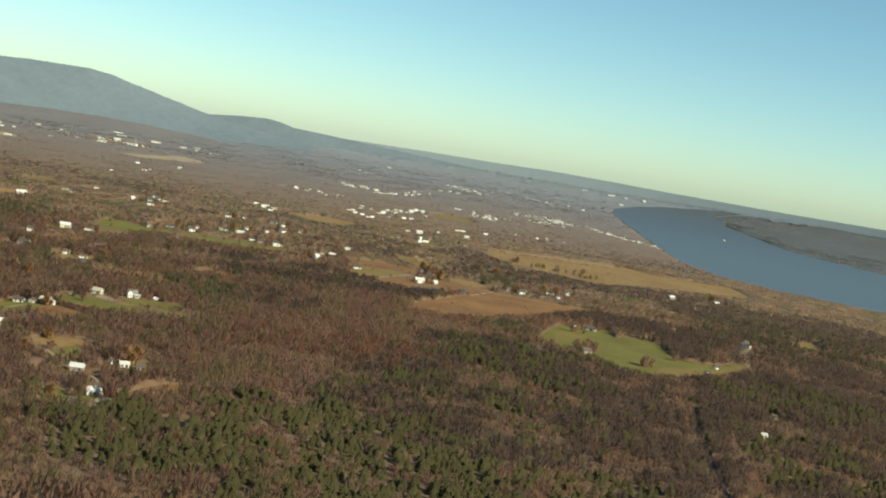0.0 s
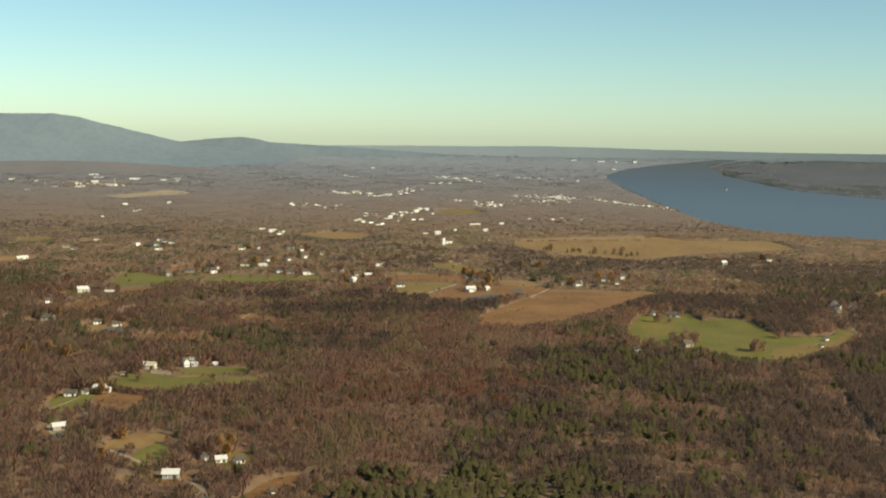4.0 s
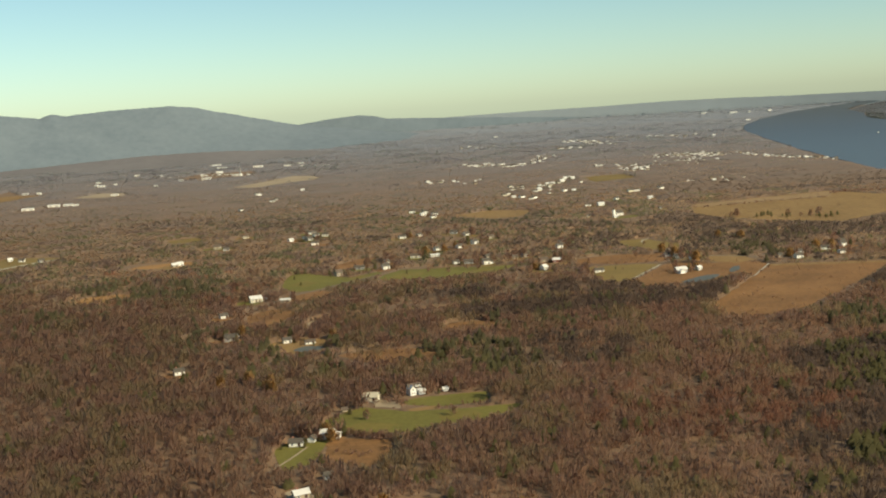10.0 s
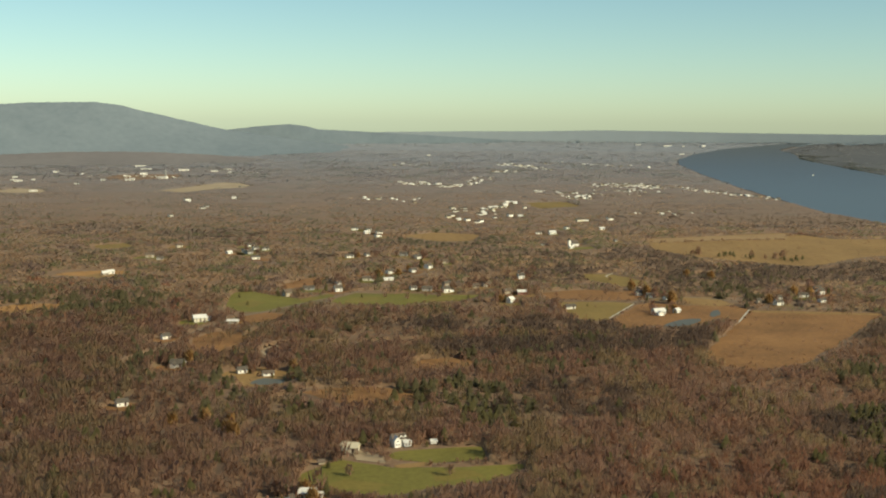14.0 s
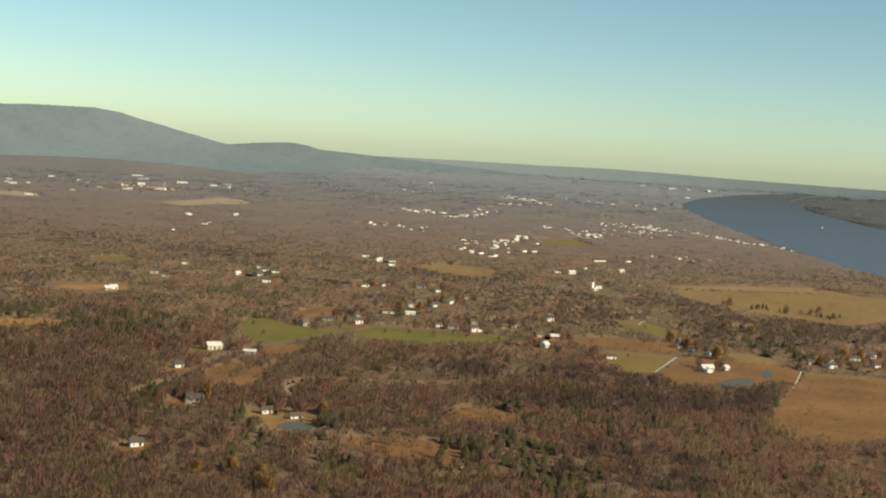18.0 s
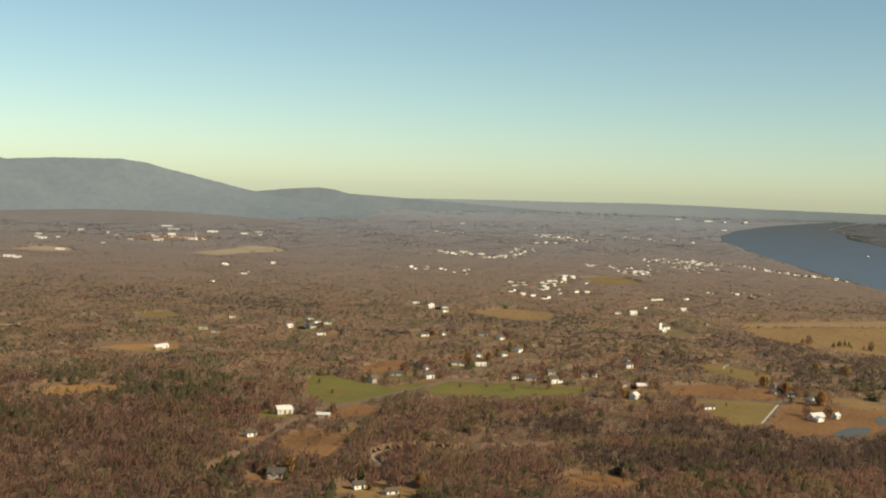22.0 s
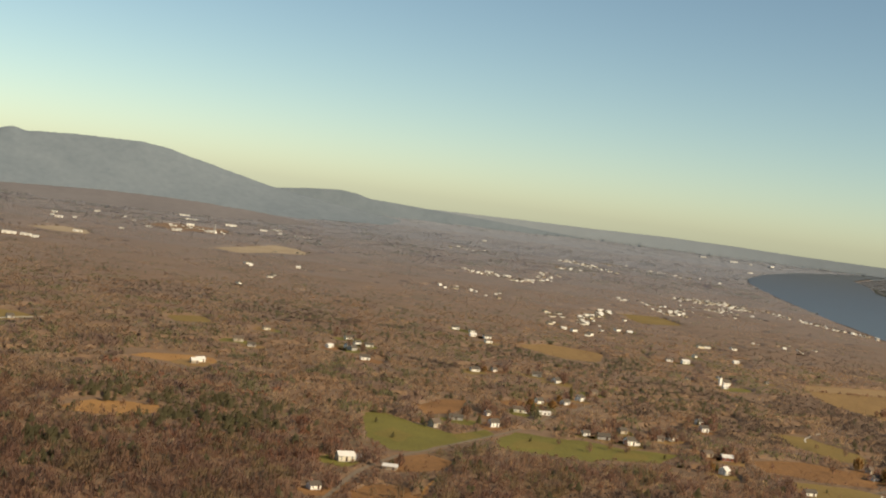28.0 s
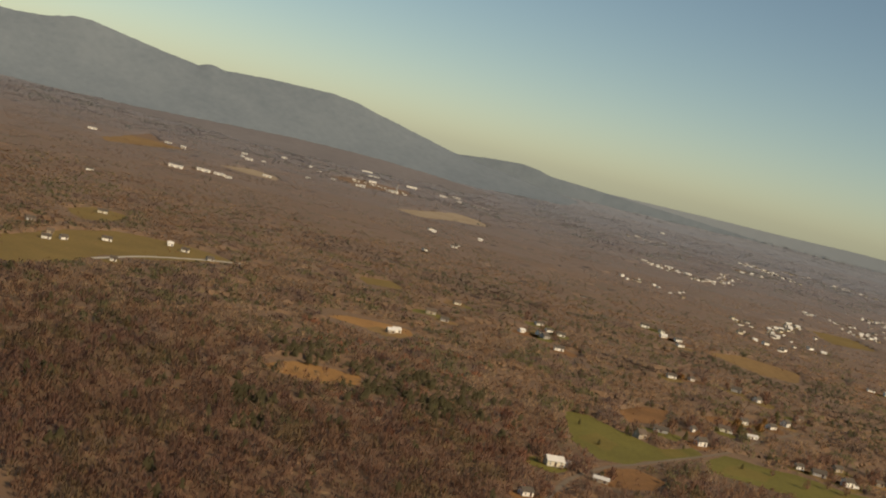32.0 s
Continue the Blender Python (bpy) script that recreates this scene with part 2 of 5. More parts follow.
CONCRETE = material("foundation_concrete", [(0.28, 0.27, 0.25), (0.36, 0.35, 0.33)], (0.5, 4.0), 0.9)
DOORPAINT = material("dark_door_paint", [(0.07, 0.04, 0.03), (0.10, 0.06, 0.045)], (0.5, 4.0), 0.5)

# ---- plan ----
MID = Vector((0.0, 60.0))      # middle of the flight line, over which far country is laid out
EYE_Z = 108.0
NEAR, REACH = 2000.0, 1030.0


def far(x, y, z=0.0):
    """Country past three kilometres from the flight line is pulled in and raised along the eye's sight lines, so that
    the horizon keeps its height in the camera's view.
    """
    dx, dy = x - MID.x, y - MID.y
    d = math.hypot(dx, dy)
    if d <= NEAR:
        return x, y, z
    k = (NEAR + REACH * (1 - math.exp(-(d - NEAR) / REACH))) / d
    return MID.x + dx * k, MID.y + dy * k, EYE_Z + (z - EYE_Z) * k


def far_np(x, y):
    dx, dy = x - MID.x, y - MID.y
    d = np.hypot(dx, dy)
    k = np.where(d > NEAR, (NEAR + REACH * (1 - np.exp(-(np.maximum(d, NEAR) - NEAR) / REACH))) / np.maximum(d, 1), 1.0)
    return MID.x + dx * k, MID.y + dy * k, EYE_Z * (1 - k)


def mesh_object(name, verts, faces, mat, parent=None, label=""):
    me = bpy.data.meshes.new(name)
    me.from_pydata(verts, [], faces)
    me.update()
    if mat:
        me.materials.append(mat)
    ob = new(name, me)
    ob.parent = parent
    return tagged(ob, label)


def part(name, bm, mat, parent, label=""):
    me = bpy.data.meshes.new(name)
    bm.to_mesh(me)
    bm.free()
    me.materials.append(mat)
    ob = new(name, me)
    ob.parent = parent
    return tagged(ob, label)


# ---- ground ----
def ground_sheet():
    rings = [0] + [40 * 1.14 ** i for i in range(30)] + list(range(1800, 4000, 60)) + [4150, 4400, 4700, 5200, 6000, 7200, 9000]
    rings = sorted(set(round(r) for r in rings))
    steps = 144
    verts, faces, kinds = [], [], []
    for r in rings:
        for k in range(steps):
            a = 2 * math.pi * k / steps
            x, y, z = far(MID.x + r * math.sin(a), MID.y + r * math.cos(a), 0)
            lift = 0.0 if r < 3300 else min(1, (r - 3300) / 3000) * 3 * noise.noise((x * 0.0016, y * 0.0016, 3.1))
            verts.append((x, y, z + lift))
    for i in range(1, len(rings)):
        for k in range(steps):
            p, q = (i - 1) * steps, i * steps
            n = (k + 1) % steps
            faces.append((p + k, q + k, q + n, p + n) if i > 1 else (p, q + k, q + n))
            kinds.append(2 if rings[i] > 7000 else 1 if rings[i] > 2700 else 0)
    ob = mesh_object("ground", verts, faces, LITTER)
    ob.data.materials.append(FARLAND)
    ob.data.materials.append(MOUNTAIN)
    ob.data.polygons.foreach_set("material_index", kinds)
    ob.data.polygons.foreach_set("use_smooth", [True] * len(faces))
    return tagged(ob, "brown leaf-strewn valley floor under bare woods", "ground", kind="structure")


ground_sheet()

# Skyline of the long ridge: heading, height angle over the eye, in degrees
RIDGE = ((-50, 1.1), (-38, 1.3), (-31, 0.95), (-27, 0.95), (-25.8, 1.05), (-24.8, 1.32), (-24.1, 1.34), (-22, 1.0), (-20.7, 0.78), (-19.4, 0.62),
         (-18.9, 0.78), (-18.3, 0.66), (-16.3, 0.80), (-13.6, 0.85), (-12.4, 0.72), (-11.2, 0.42), (-9.7, 0.08), (-7.9, -0.34), (-6, -0.62), (-4, -0.88), (-1, -1.25), (1, -1.5))
HILL = ((-15, -1.5), (-11, -1.05), (-9, -0.8), (-7.7, -0.42), (-6.2, -0.24), (-4.7, -0.12), (-3.9, -0.2), (-3.3, -0.36), (-1.5, -0.44), (2, -0.62), (6, -0.85), (10, -1.25))
BENCH = ((-50, -1.7), (-38, -1.75), (-26, -1.8), (-22, -1.72), (-18.7, -1.58), (-15, -1.42), (-11.5, -1.42), (-8.5, -1.55), (-6, -1.75), (-3, -2.0), (1, -2.3))
SWELL = ((-20, -0.9), (-12, -0.7), (-4, -0.55), (0, -0.47), (3.5, -0.42), (7, -0.40), (10, -0.34), (13, -0.36), (16, -0.42), (22, -0.46), (30, -0.42), (45, -0.5), (60, -0.8))


def heights(profile, a):
    return float(np.interp(a, [p[0] for p in profile], [p[1] for p in profile]))


def range_of_hills(name, profile, crest, foot, back, mat, label, rough=2.0, bow=1.0, step=0.15):
    """A wooded range along an arc: foot slope, crest at the profile's height, falling off behind."""
    a0, a1 = profile[0][0], profile[-1][0]
    count = int((a1 - a0) / step)
    shares = [k / 16 for k in range(13)] + [0.7501] + [k / 16 for k in range(13, 17)]      # the crest twice, for a crisp edge
    cols = len(shares) - 1
    verts, faces = [], []
    for i in range(count + 1):
        a = a0 + (a1 - a0) * i / count
        top = EYE_Z + math.tan(radians(heights(profile, a))) * crest
        soft_top = EYE_Z + math.tan(radians(sum(heights(profile, a + k * 0.5) for k in range(-6, 7)) / 13)) * crest
        s, c = math.sin(radians(a)), math.cos(radians(a))
        for u in shares:
            if u <= 0.75:
                w = u / 0.75
                r = foot + (crest - foot) * w
                base = far(MID.x + s * foot, MID.y + c * foot)[2]
                z = base - 6 + (soft_top + (top - soft_top) * w ** 9 - base + 6) * w ** bow
                gully = noise.noise((a * 0.55, w * 1.3, crest * 0.01)) + 0.5 * noise.noise((a * 1.7, w * 3, 5))
                z += gully * 1.2 * math.sin(math.pi * min(w, 1.0)) * (1 if rough else 0)
            else:
                w = (u - 0.75) / 0.25
                r = crest + (back - crest) * w
                z = top - 30 * w
            z += rough * 0.5 * noise.noise((a * 6, 0.0, 1.7)) * min(1, max(0, (u - 0.55) / 0.18)) ** 2
            verts.append((MID.x + s * r, MID.y + c * r, z))
    for i in range(count):
        for k in range(cols):
            p = i * (cols + 1) + k
            if k != 12:
                faces.append((p, p + cols + 1, p + cols + 2, p + 1))
    ob = mesh_object(name, verts, faces, mat)
    ob.data.polygons.foreach_set("use_smooth", [True] * len(faces))
    return tagged(ob, label, "mountain" if "mountain" in name else "hill", kind="structure")


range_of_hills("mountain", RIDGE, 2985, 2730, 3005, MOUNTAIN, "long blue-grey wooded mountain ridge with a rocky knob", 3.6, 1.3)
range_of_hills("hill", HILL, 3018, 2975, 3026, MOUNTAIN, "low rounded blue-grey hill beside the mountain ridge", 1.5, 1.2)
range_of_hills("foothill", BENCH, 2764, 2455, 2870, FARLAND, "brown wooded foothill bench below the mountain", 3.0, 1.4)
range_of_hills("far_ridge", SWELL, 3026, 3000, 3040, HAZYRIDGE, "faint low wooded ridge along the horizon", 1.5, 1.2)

# ---- river ----
LEFT_SHORE = ((900, 1150), (1000, 900), (1130, 720), (1210, 590), (1290, 545), (1480, 532), (1760, 562), (2104, 600), (2555, 664), (3100, 746), (3550, 850), (4130, 1050), (4940, 1391), (5900, 1900), (7000, 2500))
RIGHT_SHORE = ((900, 1350), (1500, 1180), (2300, 1075), (2550, 1050), (3000, 1130), (3630, 1243), (4100, 1390), (4785, 1560), (5900, 2030), (7000, 2560))


def shore(line, y):
    return float(np.interp(y, [p[0] for p in line], [p[1] for p in line]))


def river():
    rows, cols = 120, 14
    verts, faces = [], []
    for i in range(rows + 1):
        y = 900 + 6000 * (i / rows) ** 1.5
        l, r = shore(LEFT_SHORE, y), shore(RIGHT_SHORE, y)
        l += 6 * noise.noise((y * 0.012, 0, 2))
        for k in range(cols + 1):
            x, yy, z = far(l + (r - l) * k / cols, y)
            verts.append((x, yy, z + 0.8 + 2.5 * max(0, min(1, (y - 3000) / 1500))))
    for i in range(rows):
        for k in range(cols):
            p = i * (cols + 1) + k
            faces.append((p, p + 1, p + cols + 2, p + cols + 1))
    return tagged(mesh_object("water", verts, faces, WATER), "wide blue-grey river with a calm surface", "river", kind="structure")


river()


def far_bank():
    """Dark wooded country that rolls on beyond the river."""
    rows, cols = 90, 16
    verts, faces = [], []
    for i in range(rows + 1):
        y = 900 + 6400 * (i / rows) ** 1.4
        r = shore(RIGHT_SHORE, y) + 6 * noise.noise((y * 0.01, 4, 2))
        for k in range(cols + 1):
            u = (k / cols) ** 1.6
            x, yy, z = far(r + 2200 * u, y)
            rise = (2.0 + 5 * min(1, 4 * u)) * (0.7 + 0.6 * noise.noise((x * 0.008, yy * 0.004, 7))) if k else -0.5
            verts.append((x, yy, z + rise))
    for i in range(rows):
        for k in range(cols):
            p = i * (cols + 1) + k
            faces.append((p, p + 1, p + cols + 2, p + cols + 1))
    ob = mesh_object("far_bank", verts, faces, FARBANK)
    ob.data.polygons.foreach_set("use_smooth", [True] * len(faces))
    return tagged(ob, "dark blue-grey wooded bank beyond the river", "bank", kind="structure")


far_bank()

# ---- fields ----
ROUGH = []         # open ground with weeds and low shrubs, and how many
OPEN = []          # outlines kept free of woods


def ring(corners, seed, wobble, bend=0.2):
    """A closed outline through the corners, rounded and a little ragged."""
    rng = random.Random(seed)
    out, n = [], len(corners)
    for i in range(n):
        p0, p1, p2, p3 = (Vector(corners[(i + k) % n]) for k in (-1, 0, 1, 2))
        steps = max(4 if bend > 0.5 else 3, min(14, int((p2 - p1).length / 7)))
        for k in range(steps):
            t = k / steps
            q = p1 * (1 - t) + p2 * t
            curve = 0.5 * ((2 * p1) + (p2 - p0) * t + (2 * p0 - 5 * p1 + 4 * p2 - p3) * t * t + (3 * p1 - p0 - 3 * p2 + p3) * t ** 3)
            q = q * (1 - bend) + curve * bend
            out.append((q.x + rng.uniform(-wobble, wobble), q.y + rng.uniform(-wobble, wobble)))
    return out


def field(corners, mat, label, name="field", z=0.08, wobble=1.2, category="field", clear=True):
    edge = ring(corners, len(OPEN) + 5, wobble, 1.0 if name == "pond" else 0.2)
    if clear:
        OPEN.append(np.array(edge))
    if mat in (RUST, OLIVE, HAY, ORANGE) and name == "field":
        ROUGH.append((np.array(edge), 0.12 if mat in (OLIVE, HAY) else 0.4))
    bm = bmesh.new()
    face = bm.faces.new([bm.verts.new((x, y, z)) for x, y in edge])
    if face.normal.z < 0 or sum(a[0] * b[1] - b[0] * a[1] for a, b in zip(edge, edge[1:] + edge[:1])) < 0:
        face.normal_flip()
    bmesh.ops.triangulate(bm, faces=bm.faces[:])
    for v in bm.verts:
        v.co.z = far(v.co.x, v.co.y)[2] + z
    me = bpy.data.meshes.new(name)
    bm.to_mesh(me)
    bm.free()
    me.materials.append(mat)
    return tagged(new(name, me), label, category, kind="structure")


field([(242, 586), (261, 610), (277, 600), (276, 566), (288, 580), (306, 568), (302, 534), (310, 511), (333, 515), (346, 537), (356, 530), (338, 499), (314, 474), (292, 448), (272, 438), (254, 448), (246, 470), (232, 484), (219, 486), (217, 508)], GRASS, "bright green pasture among dark woods")
field([(276, 442), (286, 470), (306, 486), (330, 500), (346, 528), (352, 526), (338, 499), (314, 474), (292, 448)], OLIVE, "dry tan corner of a pasture", z=0.13)
field([(209, 715), (250, 708), (281, 701), (263, 673), (240, 636), (213, 596), (186, 558), (159, 540), (143, 555), (148, 585), (172, 637), (190, 675)], RUST, "russet brown meadow with rough dry grass")
field([(225, 1060), (245, 1150), (395, 1216), (422, 1152), (515, 1150), (506, 1059), (385, 995), (318, 930), (250, 1000)], HAY, "wide golden hay field with hedge lines", z=0.1)
field([(134, 884), (156, 886), (174, 848), (171, 824), (152, 820), (140, 846), (132, 862)], OLIVE, "small yellowed pasture between hedges")
field([(96, 747), (129, 750), (144, 741), (118, 684), (107, 677), (99, 695)], OLIVE, "olive green mown lot beside a gravel lane")
field([(94, 790), (128, 804), (156, 785), (149, 757), (118, 756), (94, 766)], RUST, "orange-brown strip of dry grassland")
field([(146, 738), (160, 747), (175, 734), (204, 731), (208, 714), (189, 673), (181, 688), (166, 668), (151, 656), (138, 662), (120, 653), (121, 682)], RUST, "russet grassland round a white farm")
field([(181, 767), (199, 770), (205, 738), (190, 728), (181, 736), (175, 746)], HAY, "tan clearing before dark pines", z=0.1)
field([(-105, 792), (-93, 798), (-74, 776), (-58, 764), (-42, 786), (-40, 770), (-56, 748), (-78, 716), (-90, 712), (-102, 735)], GRASS, "green lawn beside a tan barn")
field([(-40, 764), (-28, 788), (-5, 786), (10, 788), (27, 780), (55, 780), (40, 754), (14, 748), (4, 738), (-22, 742), (-38, 744)], GRASS, "long green lawn along a country road")
field([(-88, 696), (-73, 711), (-62, 702), (-68, 682), (-78, 674), (-90, 668)], RUST, "orange-brown rough patch by a driveway")
field([(-108, 606), (-108, 640), (-90, 656), (-76, 656), (-73, 612), (-88, 581), (-104, 586)], RUST, "orange-brown clearing with dry weeds", clear=False, z=0.06)
field([(-77, 834), (-62, 863), (-47, 868), (-56, 826), (-72, 806)], RUST, "russet hillside clearing behind a barn")
field([(-30, 880), (-16, 893), (-8, 880), (-22, 866)], RUST, "small orange clearing by the road")
field([(10, 1180), (42, 1218), (85, 1194), (71, 1131), (44, 1128)], HAY, "yellow hay field among dark woods")
field([(-35, 385), (-22, 402), (-5, 393), (18, 393), (39, 396), (34, 386), (23, 377), (6, 371), (-3, 364), (-17, 364), (-33, 371)], GRASS, "bright green lawn below a white farmhouse", wobble=0.5)
field([(-7, 408), (-1, 413), (25, 418), (26, 402), (8, 398), (-4, 402)], GRASS, "green yard shaded by bare trees", wobble=0.5)
field([(-5, 395), (5, 399), (7, 394), (-3, 392)], HAY, "dry tan patch on a lawn", z=0.13, wobble=0.3)
field([(-19, 416), (-8, 406), (-7, 398), (-17, 402)], SAND, "sandy farm yard", z=0.13, wobble=0.4)
field([(-28, 360), (-8, 355), (-7, 338), (-14, 324), (-22, 332), (-29, 338)], RUST, "brown bare plot beside a lawn", wobble=0.6)
field([(-47, 350), (-42, 362), (-30, 364), (-32, 332), (-40, 326)], GRASS, "green yard by two white houses", wobble=0.6)
field([(-42, 503), (-18, 513), (8, 503), (6, 472), (-17, 476)], RUST, "russet scrub clearing with low brush", clear=False, z=0.06)
field([(-440, 820), (-430, 900), (-428, 945), (-414, 994), (-378, 1014), (-356, 1010), (-331, 994), (-358, 918), (-380, 890), (-380, 838), (-396, 780)], OLIVE, "yellow-green farm fields with scattered houses")
field([(-445, 1010), (-470, 1042), (-470, 1088), (-442, 1090), (-430, 1035)], OLIVE, "small yellow-green paddock by a farm")
field([(-243, 884), (-236, 900), (-220, 908), (-198, 908), (-194, 888), (-222, 878)], ORANGE, "orange dry clearing in bare woods")
field([(-242, 712), (-228, 742), (-202, 750), (-194, 728), (-214, 706)], ORANGE, "orange dry grass opening in bare woods", clear=False, z=0.06)
field([(-196, 1066), (-178, 1070), (-182, 1090), (-196, 1088)], HAY, "small pale clearing with a shed")
field([(-218, 872), (-198, 872), (-196, 890), (-216, 892)], HAY, "pale dry clearing in the woods", z=0.14)
field([(-357, 1933), (-327, 2060), (-300, 2200), (-250, 2150), (-228, 2045), (-276, 1990), (-316, 1895)], SAND, "pale bare sandy lot beside industrial buildings")
field([(-540, 2300), (-450, 2290), (-400, 2400), (-430, 2520), (-540, 2500)], SAND, "pale paved yard round large white buildings")
field([(-11, 272), (-8, 290), (9, 292), (12, 285), (2, 272)], HAY, "tan yard beside a garden lawn", wobble=0.5)
field([(1, 265), (6, 279), (13, 274), (16, 252), (11, 241), (3, 253)], GRASS, "small green garden lawn by a house", wobble=0.5, z=0.11)
field([(3, 237), (9, 241), (9, 227), (5, 226)], HAY, "small tan yard in the trees", wobble=0.4)
field([(16, 198), (21, 208), (27, 193), (23, 183)], GRASS, "green yard below a white house", wobble=0.5)
field([(28, 261), (39, 270), (42, 246), (33, 246)], OLIVE, "olive yard with orange trees", wobble=0.6)
field([(-38, 304), (-31, 307), (-25, 295), (-26, 280)], SAND, "sandy yard by a cabin", wobble=0.5)
field([(435, 703), (463, 724), (450, 684), (428, 676)], OLIVE, "yellowed clearing behind the tall house")
field([(37, 205), (48, 233), (58, 241), (57, 226), (45, 205)], RUST, "orange-brown strip along a drive", wobble=0.5)
field([(-74, 546), (-62, 552), (-48, 540), (-48, 518), (-66, 512)], HAY, "rough tan yard by a pond", wobble=0.6)
field([(190, 1560), (250, 1600), (240, 1690), (180, 1660)], OLIVE, "olive town green between rows of houses")
field([(-250, 1060), (-225, 1080), (-240, 1110), (-262, 1090)], OLIVE, "yellowed forest clearing")
field([(-60, 529), (-52, 527), (-50, 520), (-58, 516), (-64, 520)], PONDWATER, "small grey pond in a yard", name="pond", z=0.2, category="pond", wobble=0.4)
field([(144, 661), (157, 679), (170, 684), (164, 669), (152, 658)], PONDWATER, "grey farm pond beside russet grass", name="pond", z=0.2, category="pond", wobble=0.4)
field([(183, 709), (189, 714), (184, 696), (178, 691)], PONDWATER, "small grey pond in a meadow", name="pond", z=0.2, category="pond", wobble=0.4)
field([(-778, 1863), (-793, 1979), (-849, 2259), (-757, 2062), (-711, 2052), (-724, 1907), (-747, 1808)], HAY, "tan valley field beside pale halls")
field([(2, 568), (29, 577), (36, 557), (25, 536), (5, 540)], RUST, "russet brush clearing in the woods", clear=False, z=0.06)
field([(100, 1480), (130, 1560), (165, 1660), (178, 1650), (150, 1540), (118, 1470)], OLIVE, "yellowed lawns between village houses", z=0.06, clear=False)
field([(70, 1530), (90, 1560), (130, 1470), (112, 1440)], OLIVE, "olive grass between village houses", z=0.06, clear=False)
field([(370, 2080), (400, 2140), (470, 2150), (480, 2090), (420, 2060)], OLIVE, "pale grass between town streets", z=0.06, clear=False)
field([(150, 1070), (162, 1076), (178, 1080), (176, 1064), (158, 1056)], GRASS, "green church lawn", z=0.06)
field([(210, 714), (250, 707), (279, 700), (276, 694), (248, 699), (207, 706)], HAY, "tan dry strip along a meadow edge", z=0.12, clear=False, wobble=0.6)
field([(238, 1118), (300, 1136), (374, 1150), (394, 1208), (312, 1176), (244, 1146)], STRAW, "tan mown strip beyond a hedge", z=0.16, clear=False)
field([(-615, 1900), (-592, 1990), (-550, 1965), (-518, 1882), (-560, 1868)], SAND, "tan bare lot in front of white halls")
for pts in ([(-32, 750), (-14, 752), (-8, 768), (-22, 774), (-30, 764)], [(16, 754), (34, 757), (38, 770), (24, 774)], [(-99, 742), (-86, 730), (-80, 748), (-90, 762)], [(-58, 752), (-46, 764), (-50, 774), (-62, 760)],
            [(228, 500), (246, 520), (258, 560), (244, 566), (232, 540)], [(262, 452), (276, 458), (288, 486), (274, 490)], [(300, 512), (312, 520), (310, 545), (300, 540)], [(-28, 372), (-12, 368), (-6, 374), (-20, 380)], [(8, 378), (24, 382), (20, 389), (6, 386)]):
    field(pts, DRYGRASS, "yellowed patch in green grass", name="dry_grass", z=0.12, clear=False, wobble=1.4)

# ---- roads ----
ROADS = []
BROAD = []         # roads open to the sky


def road(points, width, mat, label, name="road", z=0.14):
    """A strip that follows a smoothed line."""
    line = []
    for i in range(len(points) - 1):
        p0, p1, p2, p3 = (Vector(points[max(0, min(len(points) - 1, i + k))]) for k in (-1, 0, 1, 2))
        for k in range(8):
            t = k / 8
            line.append(0.5 * ((2 * p1) + (p2 - p0) * t + (2 * p0 - 5 * p1 + 4 * p2 - p3) * t * t + (3 * p1 - p0 - 3 * p2 + p3) * t ** 3))
    line.append(Vector(points[-1]))
    verts, faces = [], []
    for i, p in enumerate(line):
        d = (line[min(i + 1, len(line) - 1)] - line[max(i - 1, 0)]).normalized()
        s = Vector((-d.y, d.x)) * width / 2
        verts += [(p.x + s.x, p.y + s.y, z), (p.x - s.x, p.y - s.y, z)]
        if i:
            faces.append((2 * i - 2, 2 * i - 1, 2 * i + 1, 2 * i))
        ROADS.append((p.x, p.y, width))
        if mat != DARKROAD:
            BROAD.append((p.x, p.y, width))
    return tagged(mesh_object(name, verts, faces, mat), label, "road", kind="structure")


road([(-125, 560), (-111, 625), (-105, 654), (-98, 676), (-85, 703), (-73, 720), (-56, 747), (-37, 776), (-21, 804), (1, 853), (30, 905), (60, 960), (100, 1020), (150, 1080)], 2.0, ROAD, "narrow grey country road past houses")
road([(119, 687), (144, 741)], 1.0, GRAVEL, "straight pale gravel lane between lots")
road([(143, 745), (180, 770), (230, 735), (275, 712), (330, 700)], 3.0, ROAD, "grey farm road beyond a meadow")
road([(-62, 578), (-66, 594), (-60, 606), (-45, 611), (-20, 617), (4, 622), (20, 622)], 1.2, SAND, "sandy woodland track")
road([(-85, 590), (-80, 615), (-76, 645), (-72, 662)], 1.1, ORANGE, "dirt track through orange grass")
road([(188, 671), (198, 694), (208, 717)], 0.8, GRAVEL, "pale farm track along a meadow edge")
road([(-46, 322), (-40, 338), (-36, 352)], 0.8, SAND, "sandy drive to white houses")
road([(-16, 419), (-12, 424), (-8, 423), (-5, 417)], 0.6, SAND, "narrow sandy path from a barn to a farmhouse")
road([(-378, 868), (-375, 883), (-365, 925), (-341, 975), (-326, 997)], 3.0, GRAVEL, "pale lane through farm fields")
road([(346, 470), (352, 520), (372, 600), (400, 660)], 2.2, SAND, "sandy drive to a tall white house")
road([(34, 186), (35, 200), (30, 222), (18, 238), (4, 256), (-10, 272)], 1.8, SAND, "sandy drive to a near house")
road([(150, 868), (155, 883), (173, 909)], 1.0, GRAVEL, "pale track across a yellow pasture")
road([(236, 140), (246, 180), (252, 215), (257, 250), (264, 290), (269, 325), (280, 365)], 3.2, DARKROAD, "narrow woodland road between tall trees, darkened as if in shade")
